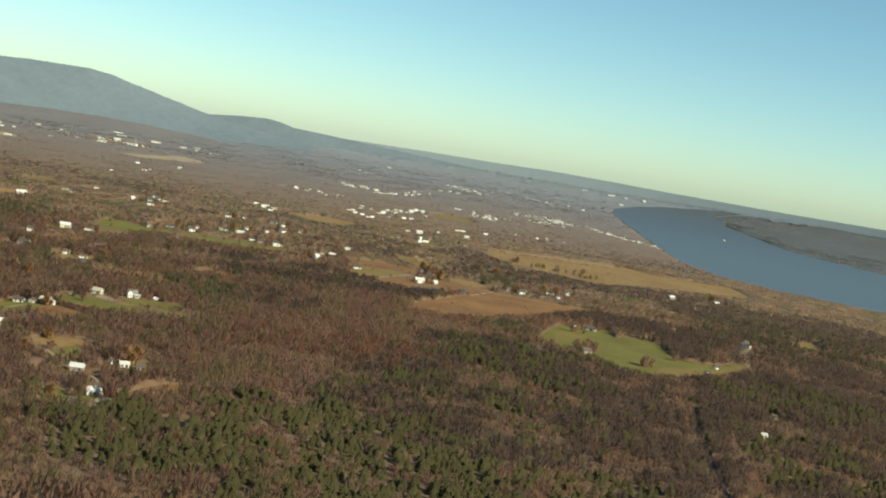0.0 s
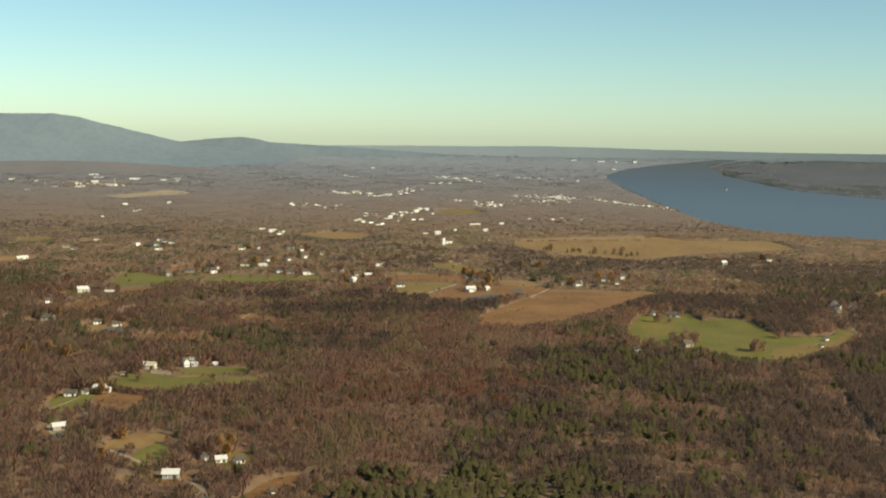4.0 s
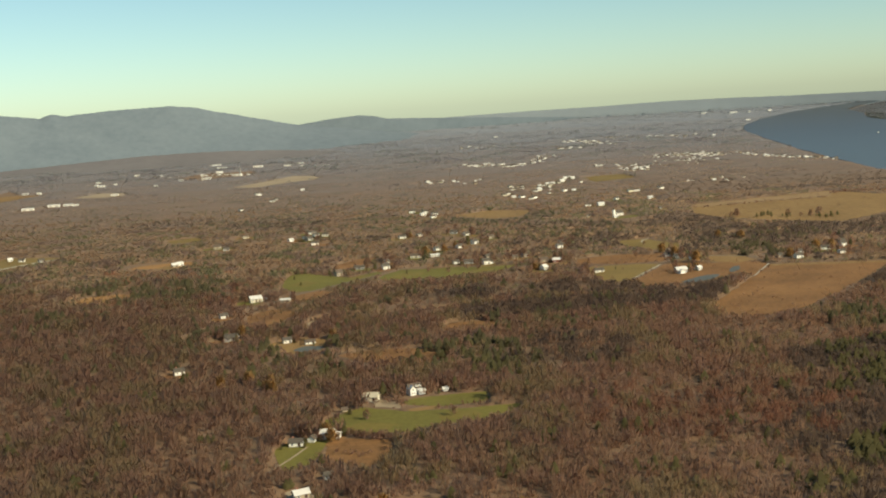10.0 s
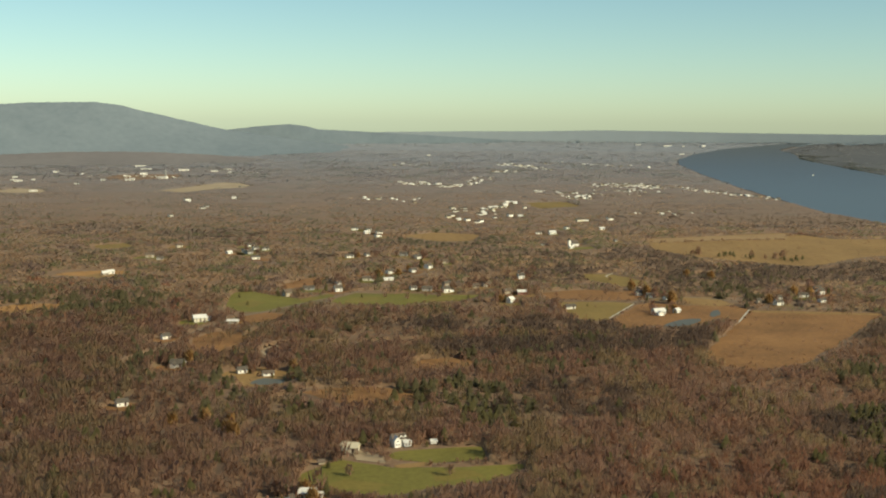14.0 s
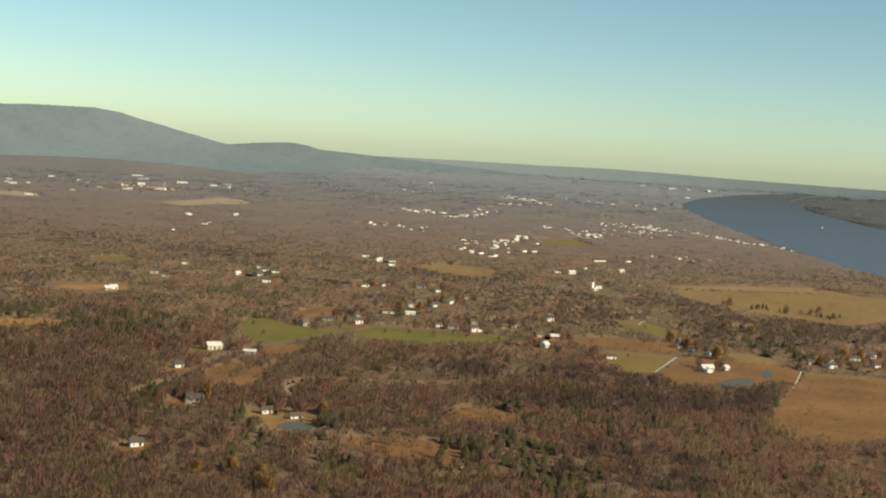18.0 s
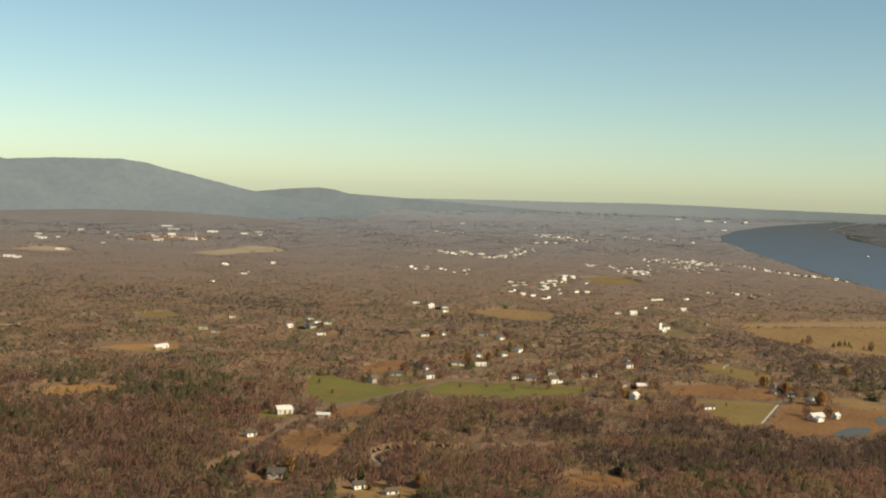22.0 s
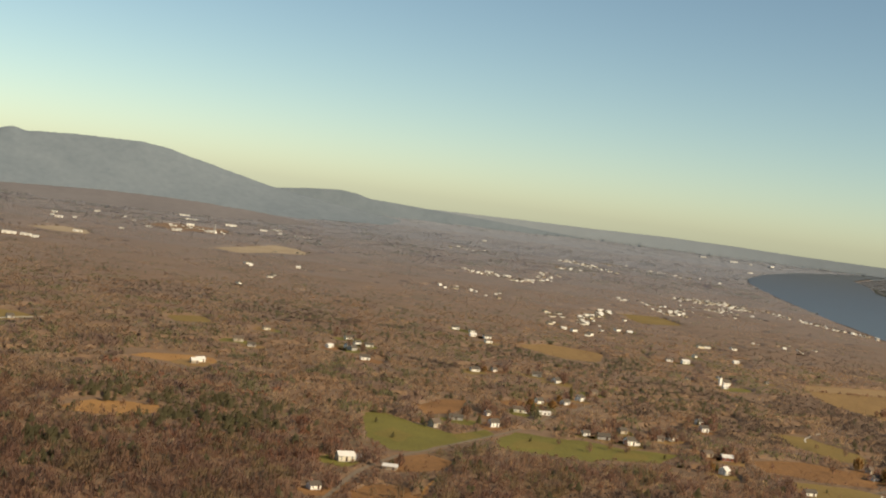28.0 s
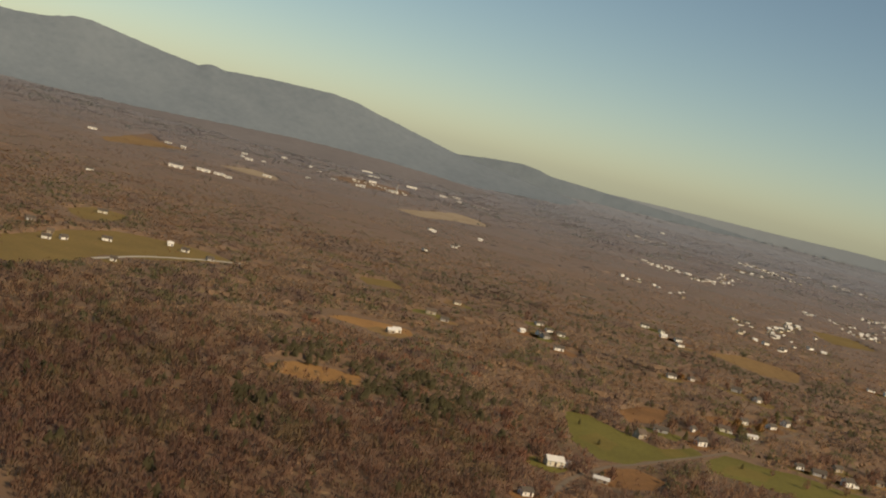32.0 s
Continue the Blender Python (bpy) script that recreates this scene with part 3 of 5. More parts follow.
road([(404, 742), (430, 820), (475, 961)], 3.0, DARKROAD, "road cutting through the woods, darkened as if in shade")
road([(38, 203), (47, 219), (60, 238)], 2.2, RUST, "orange-brown dirt drive")

# ---- buildings ----
SMALL = 0.74
SITES = []         # clearings round the buildings


def box(bm, x0, x1, y0, y1, z0, z1):
    v = [bm.verts.new((x, y, z)) for z in (z0, z1) for x, y in ((x0, y0), (x1, y0), (x1, y1), (x0, y1))]
    for f in ((0, 3, 2, 1), (4, 5, 6, 7), (0, 1, 5, 4), (1, 2, 6, 5), (2, 3, 7, 6), (3, 0, 4, 7)):
        bm.faces.new([v[i] for i in f])


def gabled(bm, x0, x1, y0, y1, z0, eave, ridge):
    """Walls with two gables; the ridge runs along x."""
    ym = (y0 + y1) / 2
    a = [bm.verts.new(p) for p in ((x0, y0, z0), (x1, y0, z0), (x1, y1, z0), (x0, y1, z0), (x0, y0, eave), (x1, y0, eave), (x1, y1, eave), (x0, y1, eave), (x0, ym, ridge), (x1, ym, ridge))]
    for f in ((0, 1, 5, 4), (2, 3, 7, 6), (1, 2, 6, 9, 5), (3, 0, 4, 8, 7), (4, 5, 9, 8), (6, 7, 8, 9), (3, 2, 1, 0)):
        bm.faces.new([a[i] for i in f])


def roof_slabs(bm, x0, x1, y0, y1, eave, ridge, over=0.35, thick=0.14):
    ym, half = (y0 + y1) / 2, (y1 - y0) / 2
    drop = (ridge - eave) * over / half
    for sgn in (-1, 1):
        ye = ym + sgn * (half + over)
        lo, hi = eave - drop + 0.03, ridge + 0.03
        pts = [(x0 - over, ye, lo), (x1 + over, ye, lo), (x1 + over, ym, hi), (x0 - over, ym, hi)]
        v = [bm.verts.new(p) for p in pts] + [bm.verts.new((p[0], p[1], p[2] + thick)) for p in pts]
        for f in ((0, 3, 2, 1), (4, 5, 6, 7), (0, 1, 5, 4), (1, 2, 6, 5), (2, 3, 7, 6), (3, 0, 4, 7)):
            bm.faces.new([v[i] for i in f])


def made(fn, *args):
    bm = bmesh.new()
    fn(bm, *args)
    return bm


def window(parent, x, y, z, w, h, face):
    """A framed pane on a wall; face is -y, +y, -x or +x of the building."""
    d = 0.05
    spans = {"-y": ((x - w / 2, x + w / 2), (y - d, y + 0.02)), "+y": ((x - w / 2, x + w / 2), (y - 0.02, y + d)),
             "-x": ((x - d, x + 0.02), (y - w / 2, y + w / 2)), "+x": ((x - 0.02, x + d), (y - w / 2, y + w / 2))}[face]
    f = part("window", made(box, *spans[0], *spans[1], z - h / 2, z + h / 2), TRIM, parent)
    g = 0.1
    (a0, a1), (b0, b1) = spans
    if face[1] == "y":
        a0, a1, b0, b1 = a0 + g, a1 - g, b0 - (0.015 if face == "-y" else -0.03), b1 - (0.03 if face == "-y" else -0.015)
    else:
        b0, b1, a0, a1 = b0 + g, b1 - g, a0 - (0.015 if face == "-x" else -0.03), a1 - (0.03 if face == "-x" else -0.015)
    part("pane", made(box, a0, a1, b0, b1, z - h / 2 + g, z + h / 2 - g), GLASS, f)


def yard(x, y, rad):
    """A small open plot of grass or dry weeds round a house."""
    r = random.Random(int(x * 7 + y * 13))
    mat, text = r.choice(((RUST, "orange-brown weedy yard round a house"), (OLIVE, "yellowed grass yard round a house"), (HAY, "dry tan yard round a house"), (GRASS, "green mown yard round a house"), (RUST, "russet rough plot beside a house")))
    grow = 1 + y / 1600
    pts = [(x + rad * grow * r.uniform(0.55, 1.7) * math.cos(a), y - rad * 0.3 + rad * grow * r.uniform(0.5, 1.8) * math.sin(a)) for a in (0.2, 1.1, 2.0, 2.9, 3.7, 4.5, 5.4)]
    field(pts, mat, text, name="yard", z=0.05, wobble=1.1, category="yard")


def house(x, y, turn, w=8.5, d=5.6, eave=3.5, ridge=5.6, wall=None, roof=None, label="", wing=None, chimney=True, detail=2, name="house", category="house", group=""):
    """A gabled house, ridge along its local x. wing: (width, depth, eave, ridge, side)."""
    wall, roof = wall or WHITE, roof or SLATE
    w, d, eave, ridge = w * SMALL, d * SMALL, eave * 0.68, ridge * 0.68
    wing = wing and (wing[0] * SMALL, wing[1] * SMALL, wing[2] * 0.68, wing[3] * 0.68, wing[4])
    fx, fy, fz = far(x, y)
    ob = new(name)
    ob.matrix_world = pose(fx, fy, fz + 0.05, 0, 0, turn + 12)
    tagged(ob, label, category, group)
    SITES.append((x, y, max(w, d) * 0.5 + 2.5))
    if name == "house" and y < 1320:
        yard(x, y, max(w, d) * 0.5 + 2.5)
    x0, x1, y0, y1 = -w / 2, w / 2, -d / 2, d / 2
    part("wall", made(gabled, x0, x1, y0, y1, 0.25, eave, ridge), wall, ob)
    part("roof", made(roof_slabs, x0, x1, y0, y1, eave, ridge), roof, ob)
    if detail:
        part("foundation", made(box, x0 + 0.04, x1 - 0.04, y0 + 0.04, y1 - 0.04, 0, 0.26), CONCRETE, ob)
        if chimney:
            cx = x0 + w * 0.28
            part("chimney", made(box, cx - 0.35, cx + 0.35, 0.15, 0.85, ridge - 1.0, ridge + 0.6), BRICK, ob)
    if wing:
        ww, wd, we, wr, side = wing
        if side in ("x", "-x"):
            sx = 1 if side == "x" else -1
            a0, a1 = (x1 - 0.05, x1 + ww) if sx > 0 else (x0 - ww, x0 + 0.05)
            part("wing_wall", made(gabled, a0, a1, -wd / 2 + 0.4, wd / 2 + 0.4, 0.1, we, wr), wall, ob)
            part("wing_roof", made(roof_slabs, a0 + (0.4 if sx > 0 else 0), a1 - (0.4 if sx < 0 else 0), -wd / 2 + 0.4, wd / 2 + 0.4, we, wr), roof, ob)
            if detail > 1:
                part("garage_door", made(box, (a0 + a1) / 2 - 1.1, (a0 + a1) / 2 + 1.1, -wd / 2 + 0.36, -wd / 2 + 0.45, 0.12, 1.9), TRIM, ob)
        else:
            bm = made(gabled, -wd, 0, -ww / 2, ww / 2, 0.1, we, wr)
            bm.transform(Matrix.Translation((x0 + w * 0.3, y0, 0)) @ Matrix.Rotation(radians(90), 4, "Z"))
            part("wing_wall", bm, wall, ob)
            bm = made(roof_slabs, -wd, 0.9, -ww / 2, ww / 2, we, wr)
            bm.transform(Matrix.Translation((x0 + w * 0.3, y0, 0)) @ Matrix.Rotation(radians(90), 4, "Z"))
            part("wing_roof", bm, roof, ob)
    if detail:
        rows = (1.0, 1.95) if eave > 2.2 and detail > 1 else (min(1.5, eave * 0.55),)
        n = max(2, int(w / 2.2))
        for face, yy in (("-y", y0), ("+y", y1)):
            if face == "+y" and detail < 2:
                continue
            for r, z in enumerate(rows):
                for k in range(n):
                    xx = x0 + w * (k + 0.5) / n
                    if r == 0 and k == n // 2 and face == "-y":
                        part("door", made(box, xx - 0.45, xx + 0.45, yy - 0.06, yy + 0.02, 0.28, 1.65), DOORPAINT, ob)
                    else:
                        window(ob, xx, yy, z, 0.75, 0.8, face)
        if detail > 1:
            for face, xx in (("-x", x0), ("+x", x1)):
                for z in rows:
                    window(ob, xx, -d * 0.22, z, 0.75, 0.8, face)
                    window(ob, xx, d * 0.22, z, 0.75, 0.8, face)
    return ob


G = "houses along the country road"
house(-109, 679, 12, 9.5, 6.0, 3.6, 5.8, CREAM, PALEROOF, "large cream house with an attached wing by a driveway", (4.5, 4.5, 2.6, 4.0, "x"), group=G)
house(-118, 626, 20, 6.0, 4.5, 2.8, 4.4, WHITE, SLATE, "small white house beside the road", group=G)
house(-100, 556, -20, 8.5, 6.0, 2.8, 5.0, GREYWALL, SLATE, "grey-roofed house among bare trees", (3.5, 4, 2.4, 3.8, "y"), group=G)
house(-70, 541, 10, 5.5, 4.4, 2.8, 4.3, WHITE, SLATE, "small white cottage by a pond", group=G)
house(-58, 535, 8, 6.5, 3.6, 2.2, 3.4, WHITE, BROWNROOF, "low white shed by a pond", None, False, 1, group=G)
house(-90, 673, -18, 8.0, 4.0, 2.2, 3.3, TANWALL, PALEROOF, "long low shed with a pale metal roof", None, False, 1, "shed", "shed")
house(-69, 777, 30, 6.5, 5.5, 3.8, 6.4, TANWALL, BROWNROOF, "tall tan barn on the green lawn", None, False, 2, "barn", "barn")
house(-57, 804, -10, 9.5, 4.5, 2.6, 4.2, GREYWALL, SLATE, "long grey-roofed house behind the lawn", group=G)
house(-38, 797, 15, 6.5, 5.5, 3.9, 6.2, WHITE, SLATE, "bright white two-storey house on a lawn", group=G)
house(-39, 828, 40, 5.0, 4.0, 2.8, 4.4, WHITE, SLATE, "small white house behind trees", group=G)
house(-20, 851, -15, 7.5, 5.0, 3.2, 5.0, CREAM, BROWNROOF, "cream house with a brown roof by the road", (3, 4, 2.4, 3.6, "x"), group=G)
house(-5, 852, 5, 9.0, 3.6, 2.3, 3.2, WHITE, PALEROOF, "long low white garage with a pale roof", None, False, 1, "garage", "garage")
house(-4, 890, 25, 6.5, 5.0, 3.2, 5.2, WHITE, SLATE, "white house under golden trees", group=G)
house(13, 898, 30, 7.0, 5.0, 3.0, 4.9, WHITE, SLATE, "white house with a grey shingle roof", group=G)
house(25, 920, 45, 7.5, 5.5, 3.8, 6.0, WHITE, SLATE, "tall white house with bright gable", group=G)
house(-36, 993, 10, 8.0, 5.0, 2.9, 4.7, WHITE, SLATE, "white house alone in the woods", group=G)
house(-22, 1004, 30, 5.5, 4.2, 2.7, 4.2, WHITE, SLATE, "small white cottage in the woods", group=G)
house(8, 1006, -20, 8.5, 5.4, 3.2, 5.2, GREYWALL, SLATE, "blue-grey house with a dark roof", group=G)
house(19, 986, 35, 8.0, 5.2, 3.2, 5.4, WHITE, SLATE, "white house with a steep roof", group=G)
house(39, 953, 5, 6.0, 5.0, 3.2, 5.0, TANWALL, BROWNROOF, "tan house behind bare trees", group=G)
house(20, 800, -12, 8.5, 5.2, 2.8, 4.8, GREYWALL, SLATE, "dark-roofed house beside the lawn", group=G)
house(11, 804, 10, 5.5, 4.2, 2.8, 4.2, WHITE, SLATE, "small white house beside the lawn", group=G)
house(34, 824, 20, 6.5, 5.0, 3.0, 4.8, TANWALL, SLATE, "tan house with a grey roof", group=G)
house(32, 792, 12, 6.5, 5.6, 4.2, 6.4, WHITE, SLATE, "bright white farmhouse with a low side wing", (5.0, 4.0, 2.5, 3.8, "x"), group=G)
house(-125, 1080, 20, 9.0, 5.0, 2.8, 4.6, WHITE, SLATE, "white house in a wooded hollow", group=G)
house(-120, 1022, 40, 8.0, 5.6, 3.2, 5.4, GREYWALL, SLATE, "grey house in bare woods", group=G)
H = "houses and farm buildings by the meadow"
house(60, 820, 10, 6.5, 5.0, 3.6, 5.4, WHITE, SLATE, "white house with a square front", group=H)
house(53, 815, -10, 5.0, 4.0, 2.8, 4.2, TANWALL, BROWNROOF, "small tan house under trees", group=H)
house(92, 886, 15, 6.5, 5.0, 3.4, 5.2, WHITE, SLATE, "white house on a wooded rise", group=H)
house(88, 861, 5, 6.0, 5.2, 3.9, 5.6, WHITE, SLATE, "tall bright white house on a slope", group=H)
house(71, 787, 12, 7.5, 5.0, 3.0, 4.8, TANWALL, BROWNROOF, "pinkish tan house beside evergreens", group=H)
house(80, 782, -8, 7.5, 5.0, 2.9, 4.6, REDWALL, PALEROOF, "red house with a pale roof", group=H)
house(69, 746, 35, 5.5, 5.0, 3.6, 5.8, WHITE, PALEROOF, "bright white gabled house at the wood's edge", group=H)
house(102, 722, 5, 8.0, 4.6, 2.6, 4.2, WHITE, SLATE, "low white house on an olive lot", group=H)
house(150, 700, 8, 9.5, 5.6, 3.2, 5.4, WHITE, PALEROOF, "long bright white farmhouse by a pond", (4.5, 4.2, 2.5, 3.8, "y"), group=H)
house(162, 706, 30, 5.0, 4.0, 2.6, 4.2, WHITE, PALEROOF, "white outbuilding beside the farmhouse", None, False, 1, "shed", "shed", H)
house(155, 777, 10, 7.5, 4.6, 2.9, 4.4, WHITE, SLATE, "white house by a farm road", group=H)
house(160, 767, -12, 7.5, 5.0, 2.9, 4.6, WHITE, SLATE, "white house with trees behind", group=H)
house(168, 758, 20, 5.0, 4.0, 2.7, 4.0, WHITE, SLATE, "small white garage by golden trees", None, False, 1, "garage", "garage", H)
house(159, 796, 35, 5.0, 4.2, 3.0, 4.8, TANWALL, BROWNROOF, "tan cottage half hidden by trees", group=H)
house(231, 734, 10, 6.5, 5.0, 3.4, 5.4, WHITE, SLATE, "white house beyond the russet meadow", group=H)
house(258, 768, -15, 8.0, 4.6, 2.8, 4.4, WHITE, SLATE, "long white house at a field corner", group=H)
house(273, 780, 20, 7.0, 5.4, 3.8, 6.0, WHITE, SLATE, "tall white house among bare trees", group=H)
house(278, 799, -5, 6.0, 4.6, 2.8, 4.4, GREYWALL, SLATE, "grey house among bare trees", group=H)
house(262, 746, 15, 6.0, 4.2, 2.6, 4.0, WHITE, SLATE, "small white house by the farm road", group=H)
house(388, 901, 25, 9.0, 5.4, 3.0, 5.0, GREYWALL, PALEROOF, "grey house with a pale roof in woods", group=H)
house(439, 934, 10, 7.0, 5.0, 3.0, 4.8, WHITE, SLATE, "white house in dark woods", group=H)
house(261, 583, -20, 8.5, 5.4, 2.8, 4.8, GREYWALL, SLATE, "grey farmhouse at the pasture's edge", (4, 4, 2.4, 3.6, "x"), group=H)
house(252, 590, 30, 5.5, 4.4, 2.6, 4.0, WHITE, SLATE, "white shed at the pasture's edge", None, False, 1, "shed", "shed", H)
house(243, 478, 18, 7.5, 5.6, 3.0, 5.2, TANWALL, BROWNROOF, "brown-roofed house beside the pasture", group=H)
house(213, 462, 10, 4.5, 3.8, 2.6, 4.0, WHITE, SLATE, "small white shed in the woods", None, False, 1, "shed", "shed", H)
house(378, 624, 30, 6.5, 5.4, 4.6, 7.6, WHITE, SLATE, "tall white house with a steep gable", (4, 4, 3.4, 5.0, "y"), group=H)
house(392, 628, -20, 5.5, 4.6, 3.0, 4.6, WHITE, SLATE, "white outbuilding behind the tall house", None, False, 1, "shed", "shed", H)
K = "farmsteads in the near clearing"
barn = house(-19, 412, -25, 7.4, 5.0, 2.9, 4.8, CREAM, TANROOF, "cream barn with a pale tan roof by the green lawn", None, False, 2, "barn", "barn", K)
part("lean_to_wall", made(box, -2.6, 1.6, 1.87, 3.2, 0.05, 1.5), CREAM, barn)
part("lean_to_roof", made(box, -2.8, 1.8, 1.95, 3.4, 1.52, 1.66), TANROOF, barn)


def farmhouse(x, y, turn):
    """A white farmhouse: a main block with dormers, a front gable, a low annex and a porch."""
    ob = new("farmhouse")
    ob.matrix_world = pose(x, y, 0.05, 0, 0, turn)
    tagged(ob, "white farmhouse with a front gable, two dormers and a low annex", "house", K)
    SITES.append((x, y, 5.2))
    part("foundation", made(box, -2.56, 2.56, -1.56, 1.56, 0, 0.26), CONCRETE, ob)
    part("wall", made(gabled, -2.6, 2.6, -1.6, 1.6, 0.25, 2.6, 4.0), WHITE, ob)
    part("roof", made(roof_slabs, -2.6, 2.6, -1.6, 1.6, 2.6, 4.0, 0.25), BROWNROOF, ob, "brown shingle roof")
    for name, at, fn, args, mat in (("front_gable", (-1.5, -1.6), gabled, (-1.5, 1.2, -1.15, 1.15, 0.05, 2.4, 3.7), WHITE), ("front_roof", (-1.5, -1.6), roof_slabs, (-1.5, 1.2, -1.15, 1.15, 2.4, 3.7, 0.2), PALEROOF),
                                    ("dormer", (0.5, -0.9), gabled, (-0.55, 0.8, -0.5, 0.5, 2.7, 3.35, 3.8), WHITE), ("dormer_roof", (0.5, -0.9), roof_slabs, (-0.55, 0.8, -0.5, 0.5, 3.35, 3.8, 0.12, 0.08), BROWNROOF),
                                    ("dormer", (1.8, -0.9), gabled, (-0.55, 0.8, -0.5, 0.5, 2.7, 3.35, 3.8), WHITE), ("dormer_roof", (1.8, -0.9), roof_slabs, (-0.55, 0.8, -0.5, 0.5, 3.35, 3.8, 0.12, 0.08), BROWNROOF)):
        bm = made(fn, *args)
        bm.transform(Matrix.Translation((*at, 0)) @ Matrix.Rotation(radians(90), 4, "Z"))
        part(name, bm, mat, ob)
    part("annex_wall", made(gabled, 0.7, 3.4, -3.5, -1.62, 0.05, 1.5, 2.1), WHITE, ob)
    part("annex_roof", made(roof_slabs, 0.7, 3.4, -3.5, -1.62, 1.5, 2.1, 0.2), PALEROOF, ob)
    part("porch_roof", made(box, -0.3, 0.65, -2.7, -1.62, 1.55, 1.66), PALEROOF, ob)
    for xx in (-0.22, 0.5):
        part("porch_post", made(box, xx, xx + 0.1, -2.66, -2.56, 0.1, 1.54), TRIM, ob)
    part("door", made(box, -0.1, 0.45, -1.66, -1.58, 0.28, 1.5), DOORPAINT, ob)
    part("chimney", made(box, 1.1, 1.6, 0.3, 0.8, 3.2, 4.5), BRICK, ob)
    for xx, yy, z, face in ((-1.95, -3.1, 1.0, "-y"), (-1.05, -3.1, 1.0, "-y"), (-1.5, -3.1, 2.2, "-y"), (1.4, -3.5, 0.85, "-y"), (2.6, -3.5, 0.85, "-y"), (0.5, -1.45, 3.1, "-y"), (1.8, -1.45, 3.1, "-y"),
                            (2.6, 0.6, 1.1, "+x"), (2.6, -0.6, 2.1, "+x"), (2.6, 0.6, 2.1, "+x"), (-2.6, 0.0, 1.1, "-x"), (-2.6, 0.0, 2.1, "-x")):
        window(ob, xx, yy, z, 0.6, 0.7, face)


farmhouse(-3, 420, 24)
house(9, 421, 10, 2.6, 2.2, 1.7, 2.5, WHITE, PALEROOF, "small white shed on the far lawn", None, False, 0, "shed", "shed", K)
house(-28, 397, 5, 2.6, 2.2, 1.7, 2.5, TANWALL, BROWNROOF, "tiny tan wooden garden shed", None, False, 0, "shed", "shed", K)
house(-40, 354, -12, 6.2, 4.0, 2.4, 3.8, WHITE, SLATE, "low white house with a dark roof", group=K)
house(-35, 358, 60, 3.6, 3.2, 2.2, 3.6, WHITE, SLATE, "small white garage with a dark roof", None, False, 1, "garage", "garage", K)
house(-30, 361, -22, 6.0, 4.6, 3.2, 5.0, WHITE, PALEROOF, "white house with a pale roof on a lawn", (2.6, 3.4, 2.2, 3.4, "x"), group=K)
house(31, 204, 25, 5.0, 4.0, 2.6, 4.2, WHITE, PALEROOF, "white house beside a sandy drive", (2.4, 3.0, 2.0, 3.0, "x"), group=K)
house(29, 189, 5, 3.6, 3.0, 2.0, 3.2, WHITE, SLATE, "small white garage below a house", None, False, 1, "garage", "garage", K)
house(39, 193, 15, 4.0, 3.4, 2.3, 3.6, CREAM, SLATE, "small cream shed by a drive", None, False, 1, "shed", "shed", K)
house(18, 236, -10, 6.5, 4.4, 2.6, 4.2, GREYWALL, PALEROOF, "pale-roofed house hidden in trees", group=K)
house(26, 257, 35, 4.0, 3.4, 2.4, 3.8, WHITE, SLATE, "small white cottage under orange trees", None, False, 1, group=K)
house(31, 254, 5, 4.6, 3.4, 2.2, 3.4, WHITE, PALEROOF, "low white shed in a yard", None, False, 1, "shed", "shed", K)
house(37, 253, 20, 4.0, 3.4, 2.3, 3.6, WHITE, SLATE, "white garage at the wood's edge", None, False, 1, "garage", "garage", K)
house(-31, 298, 15, 6.0, 4.0, 2.4, 3.8, TANWALL, PALEROOF, "tan house in a sandy yard", group=K)
house(18, 201, 0, 3.2, 2.8, 2.0, 3.2, WHITE, SLATE, "tiny white shed on a lawn", None, False, 0, "shed", "shed", K)
house(50, 219, 10, 2.4, 2.0, 1.6, 2.4, WHITE, SLATE, "tiny white hut by a dirt drive", None, False, 0, "shed", "shed", K)
house(318, 366, 20, 3.6, 3.0, 2.0, 3.2, WHITE, SLATE, "white house deep in the woods", None, True, 1, group=K)
house(298, 316, -10, 3.4, 3.0, 2.0, 3.2, WHITE, PALEROOF, "white cottage deep in the woods", None, True, 1, group=K)
house(292, 242, 30, 2.8, 2.5, 1.8, 2.8, CREAM, SLATE, "cream cabin deep in the woods", None, False, 1, "cabin", "cabin", K)
house(325, 500, 10, 3.2, 2.8, 2.2, 3.4, WHITE, SLATE, "small white shed on the pasture drive", None, False, 0, "shed", "shed", H)
house(314, 478, 10, 2.6, 2.4, 1.8, 2.8, WHITE, SLATE, "tiny white shed on the pasture", None, False, 0, "shed", "shed", H)
house(-25, 315, 10, 3.4, 3.0, 2.2, 3.4, WHITE, SLATE, "small white cabin at the wood edge", None, False, 1, "cabin", "cabin", K)
house(238, 756, 15, 5.0, 4.2, 2.8, 4.4, WHITE, SLATE, "small white house near the meadow corner", None, False, 1, group=H)
house(221, 741, 0, 3.4, 3.2, 3.4, 4.8, TANWALL, SLATE, "narrow tan house by the farm road", None, False, 1, group=H)
house(366, 593, 10, 4.0, 3.4, 2.4, 3.6, WHITE, SLATE, "small white shed on a sandy drive", None, False, 0, "shed", "shed", H)
house(-109, 480, 15, 6.0, 4.6, 2.8, 4.4, WHITE, SLATE, "white house in a western clearing", group=K)
L = "farm houses in the western fields"
